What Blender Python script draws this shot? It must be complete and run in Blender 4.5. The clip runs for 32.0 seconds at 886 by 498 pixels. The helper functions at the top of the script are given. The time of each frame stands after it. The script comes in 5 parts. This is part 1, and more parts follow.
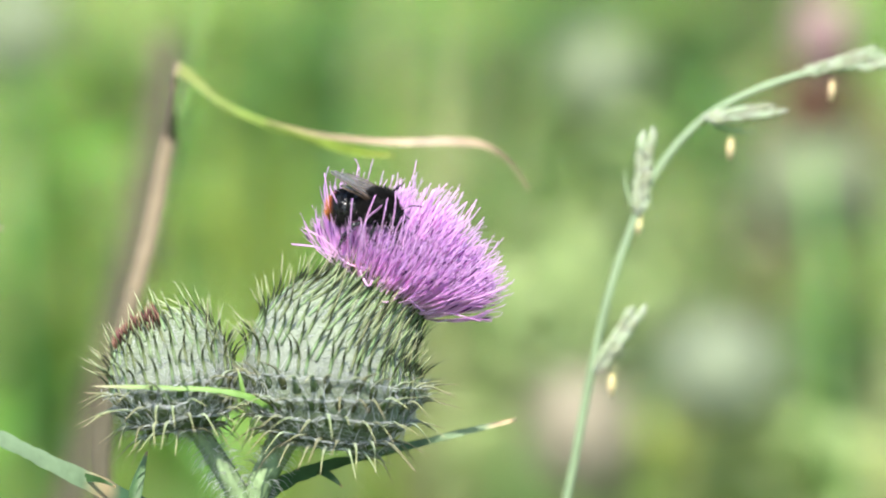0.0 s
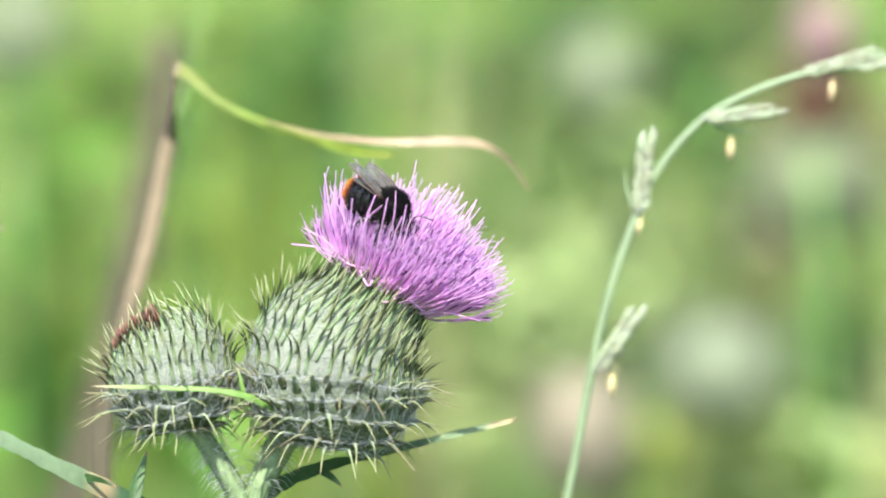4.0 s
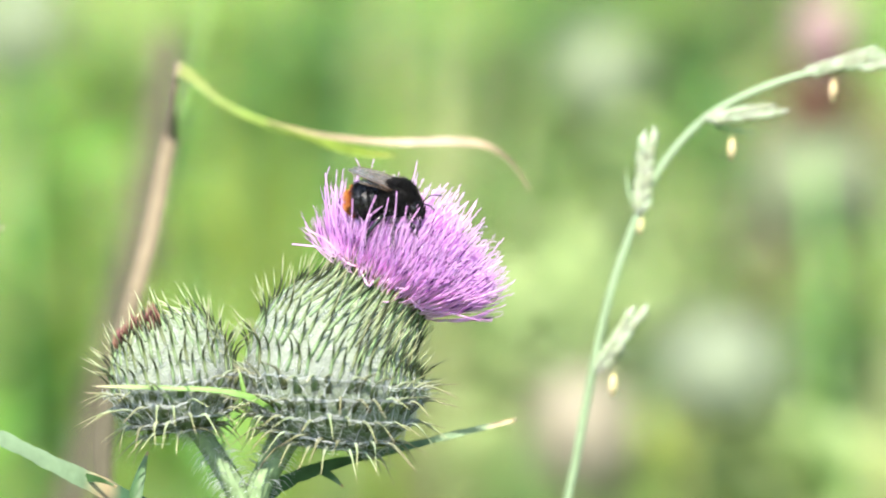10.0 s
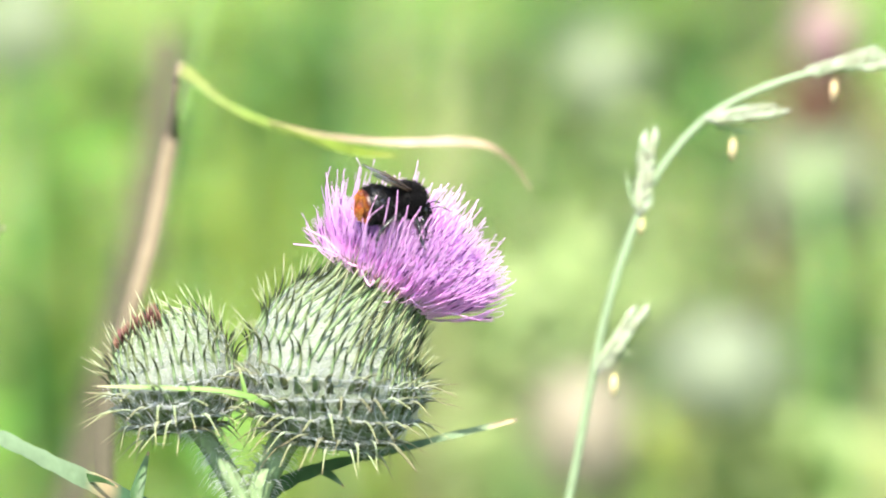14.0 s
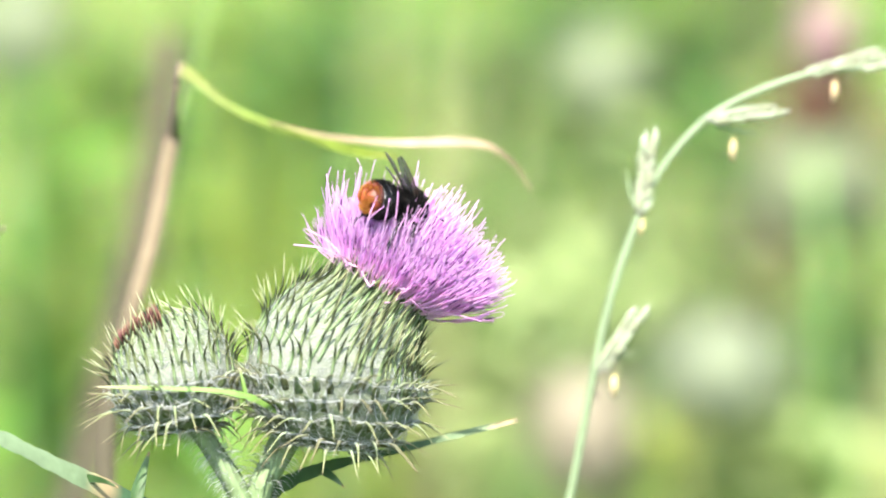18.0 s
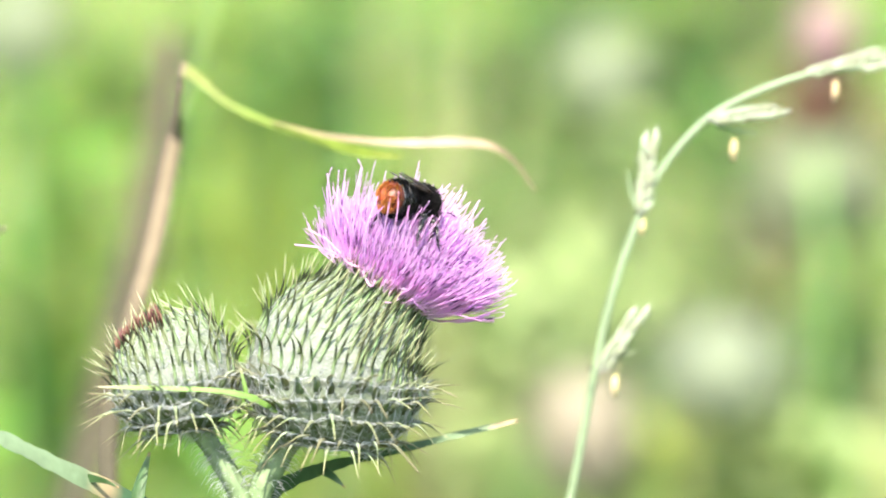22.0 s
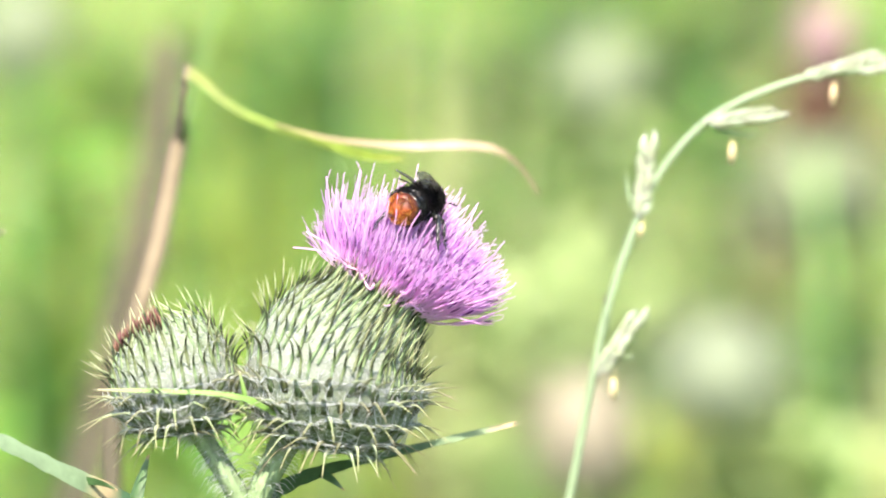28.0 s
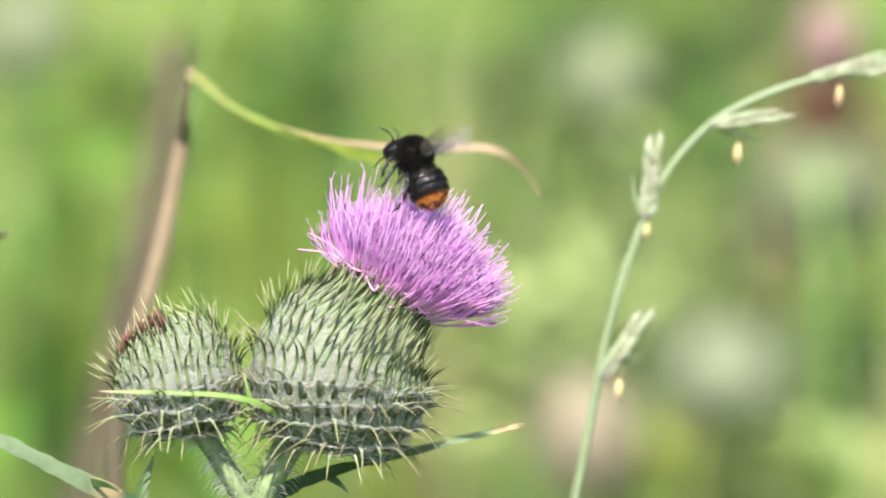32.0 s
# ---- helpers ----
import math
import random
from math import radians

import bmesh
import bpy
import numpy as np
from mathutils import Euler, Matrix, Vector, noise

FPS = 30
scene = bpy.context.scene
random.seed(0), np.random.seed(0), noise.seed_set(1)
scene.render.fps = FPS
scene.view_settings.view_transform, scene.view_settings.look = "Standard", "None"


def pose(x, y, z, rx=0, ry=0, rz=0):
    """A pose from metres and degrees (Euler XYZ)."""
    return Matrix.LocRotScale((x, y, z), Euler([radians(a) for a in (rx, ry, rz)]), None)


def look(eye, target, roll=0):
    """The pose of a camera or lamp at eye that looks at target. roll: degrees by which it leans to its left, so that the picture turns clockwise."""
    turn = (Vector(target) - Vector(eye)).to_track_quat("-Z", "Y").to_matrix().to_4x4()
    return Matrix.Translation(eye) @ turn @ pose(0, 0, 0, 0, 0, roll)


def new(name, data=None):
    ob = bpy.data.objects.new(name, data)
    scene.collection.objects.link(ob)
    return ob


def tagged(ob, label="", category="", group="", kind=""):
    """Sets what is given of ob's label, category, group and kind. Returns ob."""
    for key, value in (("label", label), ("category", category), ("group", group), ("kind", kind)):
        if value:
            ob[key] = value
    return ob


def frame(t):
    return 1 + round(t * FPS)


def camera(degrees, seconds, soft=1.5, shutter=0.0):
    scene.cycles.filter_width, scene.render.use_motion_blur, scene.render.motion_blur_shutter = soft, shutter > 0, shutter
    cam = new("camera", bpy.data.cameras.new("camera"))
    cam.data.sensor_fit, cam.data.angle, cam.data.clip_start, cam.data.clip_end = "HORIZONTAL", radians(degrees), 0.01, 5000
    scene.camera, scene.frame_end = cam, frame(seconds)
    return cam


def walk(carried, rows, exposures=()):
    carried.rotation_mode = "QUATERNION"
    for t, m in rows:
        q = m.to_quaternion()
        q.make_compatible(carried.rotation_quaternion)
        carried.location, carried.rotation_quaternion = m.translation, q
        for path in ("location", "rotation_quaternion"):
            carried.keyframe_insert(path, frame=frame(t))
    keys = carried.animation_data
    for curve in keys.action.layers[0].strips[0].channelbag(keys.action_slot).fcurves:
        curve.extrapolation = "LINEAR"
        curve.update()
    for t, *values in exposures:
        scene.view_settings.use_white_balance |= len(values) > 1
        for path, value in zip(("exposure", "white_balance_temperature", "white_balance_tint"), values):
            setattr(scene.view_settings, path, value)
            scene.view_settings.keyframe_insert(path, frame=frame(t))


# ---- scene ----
# Lens and distance: the subject stands 1.196 m away, 157 mm are seen across it.
DIST = 1.196
SUBJECT = Vector((0, 0, 0.75))
TILT = 8.0
cam = camera(7.5, 32.0, soft=2.0, shutter=0.5)
cam.data.dof.use_dof = True
cam.data.dof.focus_distance = DIST - 0.005
cam.data.dof.aperture_fstop = 7.6
VIEW = Vector((0, math.cos(radians(TILT)), -math.sin(radians(TILT))))
BASE = look(SUBJECT - VIEW * DIST, SUBJECT)
TURN = BASE.to_3x3()


def aim(t, dx, dy, roll=0.0):
    """A row of the camera's path: turned by a few tenths of a millimetre on the subject."""
    k = math.degrees(1e-4 / DIST)
    return (t, BASE @ pose(0, 0, 0, dy * k, dx * k, roll))


PATH = [aim(*r) for r in (
    (0, 0, 0), (3, 0, 0), (6, 0, 0), (9, 1, 0), (12, 2, 0), (14, 3, 0), (17, 3.5, 0.8), (19, 4, 1), (22, 5, 1), (24.5, 5, 0.5), (25, 4, 1), (25.5, 3, 3),
    (26.5, 1.5, 4.2), (27.5, 1.5, 5), (28, 3, 6), (28.5, 5, 6), (29.5, 6.5, 6.5), (30.5, 8.5, 8), (31, 9, 8.5), (32, 10.5, 9))]
EXPOSURES = [(0, 1.46, 6500, 10), (3, 1.54, 6520, 10), (6, 1.68, 6540, 10), (9, 1.78, 6580, 10), (12, 1.86, 6650, 10), (19, 1.96, 6800, 12), (25, 1.98, 6870, 14), (28, 1.98, 6920, 15), (30, 1.84, 6970, 15), (32, 1.49, 7070, 15)]
walk(cam, PATH, EXPOSURES)

# ---- daylight ----
SUN_FROM = (TURN @ Vector((-0.10, 0.69, 0.72))).normalized()
world = bpy.data.worlds.new("sky")
scene.world = world
world.use_nodes = True
sky = world.node_tree.nodes.new("ShaderNodeTexSky")
sky.sky_type, sky.sun_disc = "NISHITA", False
sky.sun_elevation = math.asin(SUN_FROM.z)
sky.sun_rotation = math.atan2(SUN_FROM.x, SUN_FROM.y)
world.node_tree.links.new(sky.outputs[0], world.node_tree.nodes["Background"].inputs[0])
world.node_tree.nodes["Background"].inputs[1].default_value = 0.15
lamp = bpy.data.lights.new("sun", "SUN")
lamp.energy, lamp.angle, lamp.color = 4.0, radians(0.53), (1.0, 0.94, 0.84)
sun = new("sun", lamp)
sun.matrix_basis = look(SUN_FROM * 5, (0, 0, 0))

# ---- materials ----


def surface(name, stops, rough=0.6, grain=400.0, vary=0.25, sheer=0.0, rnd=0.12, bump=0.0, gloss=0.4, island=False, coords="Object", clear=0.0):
    """A grown surface: colour along the piece, two scales of mottling, some light let through."""
    m = bpy.data.materials.new(name)
    m.use_nodes = True
    nt = m.node_tree
    nt.nodes.clear()
    n = nt.nodes.new
    ln = nt.links.new
    out = n("ShaderNodeOutputMaterial")
    bs = n("ShaderNodeBsdfPrincipled")
    bs.inputs["Roughness"].default_value = rough
    bs.inputs["Specular IOR Level"].default_value = gloss
    at_ = n("ShaderNodeAttribute")
    at_.attribute_name = "along"
    ramp = n("ShaderNodeValToRGB")
    els = ramp.color_ramp.elements
    while len(els) < len(stops):
        els.new(0.5)
    for e, (p, c) in zip(els, stops):
        e.position, e.color = p, (*c, 1)
    ln(at_.outputs["Fac"], ramp.inputs[0])
    tc = n("ShaderNodeTexCoord")
    n1 = n("ShaderNodeTexNoise")
    n1.inputs["Scale"].default_value = grain
    n1.inputs["Detail"].default_value = 4
    n2 = n("ShaderNodeTexNoise")
    n2.inputs["Scale"].default_value = grain * 0.13
    ln(tc.outputs[coords], n1.inputs["Vector"])
    ln(tc.outputs[coords], n2.inputs["Vector"])
    add = n("ShaderNodeMath")
    add.operation = "ADD"
    ln(n1.outputs["Fac"], add.inputs[0])
    ln(n2.outputs["Fac"], add.inputs[1])
    if island:
        r = n("ShaderNodeNewGeometry").outputs["Random Per Island"]
    else:
        r = n("ShaderNodeObjectInfo").outputs["Random"]
    mr = n("ShaderNodeMapRange")
    mr.inputs["From Min"].default_value, mr.inputs["From Max"].default_value = 0.5, 1.5
    mr.inputs["To Min"].default_value, mr.inputs["To Max"].default_value = 1 - vary, 1 + vary
    ln(add.outputs[0], mr.inputs["Value"])
    rr = n("ShaderNodeMapRange")
    rr.inputs["To Min"].default_value, rr.inputs["To Max"].default_value = 1 - rnd, 1 + rnd
    ln(r, rr.inputs["Value"])
    mul = n("ShaderNodeMath")
    mul.operation = "MULTIPLY"
    ln(mr.outputs[0], mul.inputs[0])
    ln(rr.outputs[0], mul.inputs[1])
    hs = n("ShaderNodeHueSaturation")
    ln(ramp.outputs[0], hs.inputs["Color"])
    ln(mul.outputs[0], hs.inputs["Value"])
    hr = n("ShaderNodeMapRange")
    hr.inputs["To Min"].default_value, hr.inputs["To Max"].default_value = 0.5 - rnd * 0.12, 0.5 + rnd * 0.12
    ln(r, hr.inputs["Value"])
    ln(hr.outputs[0], hs.inputs["Hue"])
    ln(hs.outputs[0], bs.inputs["Base Color"])
    if bump:
        b = n("ShaderNodeBump")
        b.inputs["Strength"].default_value = bump
        b.inputs["Distance"].default_value = 0.0004
        ln(n1.outputs["Fac"], b.inputs["Height"])
        ln(b.outputs[0], bs.inputs["Normal"])
    last = bs.outputs[0]
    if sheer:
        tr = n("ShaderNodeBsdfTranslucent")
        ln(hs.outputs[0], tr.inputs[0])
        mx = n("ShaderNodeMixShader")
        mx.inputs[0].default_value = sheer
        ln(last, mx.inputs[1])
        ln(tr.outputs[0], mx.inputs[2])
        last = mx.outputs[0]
    if clear:
        tp = n("ShaderNodeBsdfTransparent")
        mx = n("ShaderNodeMixShader")
        mx.inputs[0].default_value = clear
        ln(last, mx.inputs[1])
        ln(tp.outputs[0], mx.inputs[2])
        last = mx.outputs[0]
    ln(last, out.inputs[0])
    return m


# Olive foot, darkened: shade between the low bracts is put into the colour.
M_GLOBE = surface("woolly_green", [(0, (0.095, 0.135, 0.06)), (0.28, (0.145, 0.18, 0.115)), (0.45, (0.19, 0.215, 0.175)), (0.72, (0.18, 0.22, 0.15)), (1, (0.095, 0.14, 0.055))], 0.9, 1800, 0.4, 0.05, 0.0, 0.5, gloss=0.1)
# Dark base stop: the shaded cavity under each low bract, painted in.
M_BRACT_LOW = surface("bract_straw_tip", [(0, (0.08, 0.11, 0.04)), (0.2, (0.13, 0.16, 0.075)), (0.34, (0.26, 0.29, 0.20)), (0.55, (0.18, 0.20, 0.10)), (0.75, (0.26, 0.26, 0.14)), (1, (0.38, 0.34, 0.20))], 0.6, 900, 0.3, 0.2, 0.3, gloss=0.15)
M_BRACT_HIGH = surface("bract_dark_keel", [(0, (0.18, 0.235, 0.135)), (0.20, (0.135, 0.185, 0.08)), (0.30, (0.05, 0.075, 0.028)), (0.38, (0.024, 0.032, 0.014)), (0.54, (0.028, 0.036, 0.016)), (0.62, (0.14, 0.17, 0.08)), (0.72, (0.28, 0.31, 0.17)), (1, (0.37, 0.38, 0.23))], 0.55, 900, 0.25, 0.15, 0.25, gloss=0.15)
M_BRACT_STRAW = surface("bract_pale_straw", [(0, (0.24, 0.30, 0.18)), (0.5, (0.30, 0.34, 0.18)), (1, (0.48, 0.46, 0.30))], 0.6, 900, 0.3, 0.2, 0.25, gloss=0.15)
M_BRACT_PURPLE = surface("bract_purple_brown", [(0, (0.13, 0.10, 0.06)), (0.4, (0.10, 0.045, 0.035)), (1, (0.19, 0.085, 0.07))], 0.6, 900, 0.3, 0.1, 0.3, gloss=0.2, island=True)
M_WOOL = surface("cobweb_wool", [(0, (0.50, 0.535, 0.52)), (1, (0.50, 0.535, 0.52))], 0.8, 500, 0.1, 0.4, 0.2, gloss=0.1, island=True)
M_FLORET = surface("floret_lilac", [(0, (0.97, 0.81, 0.93)), (0.25, (0.96, 0.71, 0.93)), (0.55, (0.95, 0.59, 0.93)), (1, (0.83, 0.49, 0.84))], 0.75, 700, 0.08, 0.72, 0.12, gloss=0.02)
M_ANTHER = surface("anther_purple", [(0, (0.58, 0.29, 0.60)), (0.22, (0.17, 0.05, 0.21)), (0.66, (0.15, 0.04, 0.19)), (0.74, (0.81, 0.48, 0.83)), (1, (0.80, 0.55, 0.82))], 0.65, 700, 0.15, 0.5, 0.25, gloss=0.02)
M_STEM = surface("hairy_stem", [(0, (0.12, 0.19, 0.08)), (0.6, (0.20, 0.27, 0.15)), (1, (0.16, 0.24, 0.09))], 0.75, 700, 0.6, 0.08, 0.0, 0.6, gloss=0.15)
M_STEM_BACK = surface("green_stem", [(0, (0.08, 0.15, 0.03)), (1, (0.14, 0.24, 0.06))], 0.7, 300, 0.3, 0.1, 0.2)
M_CULM = surface("pale_culm", [(0, (0.16, 0.20, 0.07)), (0.3, (0.16, 0.27, 0.06)), (1, (0.18, 0.30, 0.06))], 0.7, 300, 0.2, 0.2, 0.0, gloss=0.15)
M_LEAF = surface("thistle_leaf", [(0, (0.04, 0.09, 0.03)), (0.60, (0.06, 0.12, 0.045)), (0.76, (0.12, 0.19, 0.09)), (0.88, (0.16, 0.23, 0.11)), (0.93, (0.34, 0.26, 0.14)), (1, (0.40, 0.28, 0.15))], 0.5, 500, 0.35, 0.2, 0.0, 0.5, gloss=0.25)
M_LEAF_GREY = surface("greyish_leaf", [(0, (0.025, 0.060, 0.025)), (0.36, (0.038, 0.085, 0.043)), (0.41, (0.255, 0.204, 0.119)), (0.46, (0.238, 0.230, 0.128)), (0.50, (0.145, 0.212, 0.119)), (1, (0.145, 0.212, 0.119))], 0.6, 300, 0.45, 0.15, 0.0, 0.5, gloss=0.2)
# Bright copy of the thistle leaf, with sunlight put into its green.
M_LEAF_LIT = surface("lit_leaf", [(0, (0.13, 0.25, 0.05)), (0.7, (0.16, 0.27, 0.07)), (1, (0.34, 0.30, 0.19))], 0.5, 500, 0.25, 0.3, 0.0, 0.3)
M_STALK = surface("grass_stalk", [(0, (0.17, 0.24, 0.13)), (1, (0.23, 0.30, 0.18))], 0.5, 500, 0.25, 0.1, 0.0, 0.2, gloss=0.25)
M_SPIKELET = surface("grass_spikelet", [(0, (0.46, 0.49, 0.41)), (0.5, (0.34, 0.40, 0.25)), (1, (0.46, 0.48, 0.41))], 0.6, 900, 0.25, 0.45, 0.2, gloss=0.15)
M_POLLEN = surface("dangling_anther", [(0, (0.60, 0.50, 0.24)), (1, (0.64, 0.52, 0.32))], 0.6, 700, 0.15, 0.2, 0.2, gloss=0.2)
M_BLADE = surface("withered_blade", [(0, (0.357, 0.264, 0.170)), (0.14, (0.374, 0.297, 0.187)), (0.22, (0.187, 0.212, 0.068)), (0.5, (0.145, 0.212, 0.038)), (0.85, (0.170, 0.246, 0.030)), (1, (0.238, 0.255, 0.051))], 0.6, 300, 0.4, 0.3, 0.0, 0.3, gloss=0.2)
M_BLADE_DRY = surface("dry_blade_end", [(0, (0.160, 0.160, 0.048)), (0.25, (0.240, 0.176, 0.096)), (0.5, (0.320, 0.256, 0.176)), (0.65, (0.320, 0.248, 0.160)), (0.8, (0.192, 0.160, 0.088)), (1, (0.176, 0.152, 0.080))], 0.55, 260, 0.6, 0.25, 0.0, 0.3, gloss=0.25)
M_DRY = surface("dry_stem", [(0, (0.10, 0.09, 0.06)), (0.36, (0.11, 0.10, 0.065)), (0.52, (0.20, 0.165, 0.105)), (0.975, (0.262, 0.212, 0.134)), (1, (0.123, 0.089, 0.062))], 0.75, 300, 0.35, 0.05, 0.1, 0.3, gloss=0.2)
M_DEAD = surface("dead_brown_stem", [(0, (0.075, 0.070, 0.045)), (1, (0.10, 0.085, 0.06))], 0.85, 200, 0.3, 0.0, 0.1, 0.3, gloss=0.1)
# Paler hair tips: the fur's sheen is put into the colour.
M_FUR_BLACK = surface("black_fur", [(0, (0.004, 0.004, 0.005)), (0.6, (0.007, 0.0065, 0.0065)), (1, (0.022, 0.020, 0.019))], 0.6, 900, 0.2, 0.0, 0.8, gloss=0.15, island=True)
M_FUR_RED = surface("orange_red_fur", [(0, (0.20, 0.035, 0.008)), (0.5, (0.46, 0.12, 0.02)), (1, (0.70, 0.32, 0.11))], 0.5, 900, 0.2, 0.25, 0.4, gloss=0.2, island=True)
M_SHELL = surface("black_shell", [(0, (0.008, 0.008, 0.008)), (1, (0.008, 0.008, 0.008))], 0.27, 1500, 0.2, 0.0, 0.0, 0.6, 0.7)
M_SHELL_RED = surface("orange_shell", [(0, (0.05, 0.010, 0.005)), (0.4, (0.12, 0.024, 0.007)), (1, (0.24, 0.055, 0.014))], 0.45, 1000, 1.1, 0.0, 0.0, 0.6, 0.4)
M_SHELL_DARK = surface("dark_red_shell", [(0, (0.016, 0.006, 0.005)), (0.4, (0.08, 0.016, 0.006)), (1, (0.16, 0.034, 0.010))], 0.38, 1000, 1.1, 0.0, 0.0, 0.5, 0.5)
M_SHELL_ANT = surface("ant_shell", [(0, (0.05, 0.025, 0.015)), (1, (0.07, 0.035, 0.02))], 0.35, 3000, 0.2, 0.0, 0.0)
M_EYE = surface("bee_eye", [(0, (0.012, 0.010, 0.010)), (1, (0.012, 0.010, 0.010))], 0.15, 2500, 0.2, 0.0, 0.0, 0.2, 0.6)
M_WING = surface("smoky_wing", [(0, (0.12, 0.12, 0.115)), (1, (0.17, 0.165, 0.15))], 0.28, 1400, 0.5, 0.35, 0.0, 0.8, 0.6, clear=0.48)
M_VEIN = surface("wing_vein", [(0, (0.05, 0.03, 0.02)), (1, (0.08, 0.05, 0.03))], 0.4, 900, 0.1, 0.0, 0.0)
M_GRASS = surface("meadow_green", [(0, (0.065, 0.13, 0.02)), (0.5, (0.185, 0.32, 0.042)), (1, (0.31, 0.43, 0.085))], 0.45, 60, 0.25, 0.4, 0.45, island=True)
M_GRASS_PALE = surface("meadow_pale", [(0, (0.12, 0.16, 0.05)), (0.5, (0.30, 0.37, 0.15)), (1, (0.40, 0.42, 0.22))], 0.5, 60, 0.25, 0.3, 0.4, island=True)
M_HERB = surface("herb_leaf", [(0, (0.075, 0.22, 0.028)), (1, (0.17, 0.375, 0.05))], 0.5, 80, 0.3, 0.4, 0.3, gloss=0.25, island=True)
# Darker copy of the herb leaf: meadow shade is put into its colour.
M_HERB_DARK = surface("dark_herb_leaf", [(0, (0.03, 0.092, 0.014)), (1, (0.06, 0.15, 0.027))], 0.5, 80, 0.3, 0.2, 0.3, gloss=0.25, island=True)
M_HERB_YELLOW = surface("yellowish_leaf", [(0, (0.31, 0.385, 0.075)), (1, (0.46, 0.52, 0.13))], 0.5, 80, 0.3, 0.4, 0.3, gloss=0.2, island=True)
M_HEAD_PALE = surface("pale_head", [(0, (0.14, 0.175, 0.105)), (1, (0.205, 0.24, 0.16))], 0.9, 200, 0.25, 0.1, 0.2, gloss=0.1, island=True)
M_HEAD_WHITE = surface("whitish_head", [(0, (0.16, 0.20, 0.11)), (1, (0.23, 0.27, 0.17))], 0.9, 200, 0.25, 0.1, 0.2, gloss=0.1, island=True)
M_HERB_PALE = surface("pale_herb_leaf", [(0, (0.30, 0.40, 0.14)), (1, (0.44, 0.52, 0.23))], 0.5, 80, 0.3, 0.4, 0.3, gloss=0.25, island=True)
M_HERB_BROWN = surface("withering_herb_leaf", [(0, (0.12, 0.10, 0.04)), (1, (0.24, 0.20, 0.09))], 0.6, 80, 0.35, 0.2, 0.3, gloss=0.2, island=True)
M_HEAD_GREEN = surface("greenish_head", [(0, (0.13, 0.16, 0.085)), (1, (0.19, 0.215, 0.13))], 0.9, 200, 0.25, 0.1, 0.2, gloss=0.1, island=True)
M_HEAD_DRY = surface("withered_head", [(0, (0.187, 0.170, 0.119)), (1, (0.289, 0.255, 0.187))], 0.9, 200, 0.25, 0.1, 0.2, gloss=0.1, island=True)
M_HEAD_PINK = surface("faded_pink_floret", [(0, (0.16, 0.08, 0.07)), (0.3, (0.27, 0.16, 0.165)), (1, (0.35, 0.24, 0.24))], 0.9, 200, 0.2, 0.15, 0.2, gloss=0.1, island=True)
M_HEAD_DARK = surface("brown_bract", [(0, (0.07, 0.04, 0.025)), (1, (0.11, 0.06, 0.04))], 0.85, 200, 0.25, 0.0, 0.2, gloss=0.1, island=True)


def ground_material():
    m = bpy.data.materials.new("meadow_soil_and_moss")
    m.use_nodes = True
    nt = m.node_tree
    bs = nt.nodes["Principled BSDF"]
    bs.inputs["Roughness"].default_value = 0.9
    tc = nt.nodes.new("ShaderNodeTexCoord")
    n1 = nt.nodes.new("ShaderNodeTexNoise")
    n1.inputs["Scale"].default_value, n1.inputs["Detail"].default_value = 2.2, 8
    ramp = nt.nodes.new("ShaderNodeValToRGB")
    els = ramp.color_ramp.elements
    els.new(0.5)
    for e, (p, c) in zip(els, ((0.3, (0.04, 0.07, 0.015)), (0.5, (0.08, 0.14, 0.025)), (0.72, (0.14, 0.18, 0.05)))):
        e.position, e.color = p, (*c, 1)
    nt.links.new(tc.outputs["Object"], n1.inputs["Vector"])
    nt.links.new(n1.outputs["Fac"], ramp.inputs[0])
    nt.links.new(ramp.outputs[0], bs.inputs["Base Color"])
    n2 = nt.nodes.new("ShaderNodeTexNoise")
    n2.inputs["Scale"].default_value, n2.inputs["Detail"].default_value = 60, 6
    nt.links.new(tc.outputs["Object"], n2.inputs["Vector"])
    b = nt.nodes.new("ShaderNodeBump")
    b.inputs["Strength"].default_value, b.inputs["Distance"].default_value = 0.8, 0.02
    nt.links.new(n2.outputs["Fac"], b.inputs["Height"])
    nt.links.new(b.outputs[0], bs.inputs["Normal"])
    return m


M_GROUND = ground_material()

# ---- mesh tools ----
MM = 0.001


def at(x, y, d=0.0):
    """The place x, y tenths of a millimetre from the upper left corner of the subject's plane, pushed d millimetres farther along the same sight line."""
    k = (DIST + d * MM) / DIST
    return BASE @ Vector(((x - 784) * 1e-4 * k, (441 - y) * 1e-4 * k, -(DIST + d * MM)))


def away(x, y, z):
    """A direction given to the right, up and towards the viewer."""
    return TURN @ Vector((x, y, z))


def smooth_line(pts, n):
    """n + 1 places along a smooth curve through pts, evenly many between each two."""
    p = [Vector(q) for q in pts]
    p = [p[0] * 2 - p[1], *p, p[-1] * 2 - p[-2]]
    out = []
    for i in range(n + 1):
        s = i / n * (len(p) - 3)
        k = min(int(s), len(p) - 4)
        a, b, c, d = p[k:k + 4]
        t1 = (b - a).length ** 0.5
        t2 = t1 + (c - b).length ** 0.5
        t3 = t2 + (d - c).length ** 0.5
        t = t1 + (s - k) * (t2 - t1)
        a1 = a.lerp(b, t / t1)
        a2 = b.lerp(c, (t - t1) / (t2 - t1))
        a3 = c.lerp(d, (t - t2) / (t3 - t2))
        b1 = a1.lerp(a2, t / t2)
        b2 = a2.lerp(a3, (t - t1) / (t3 - t1))
        out.append(b1.lerp(b2, (t - t1) / (t2 - t1)))
    return out


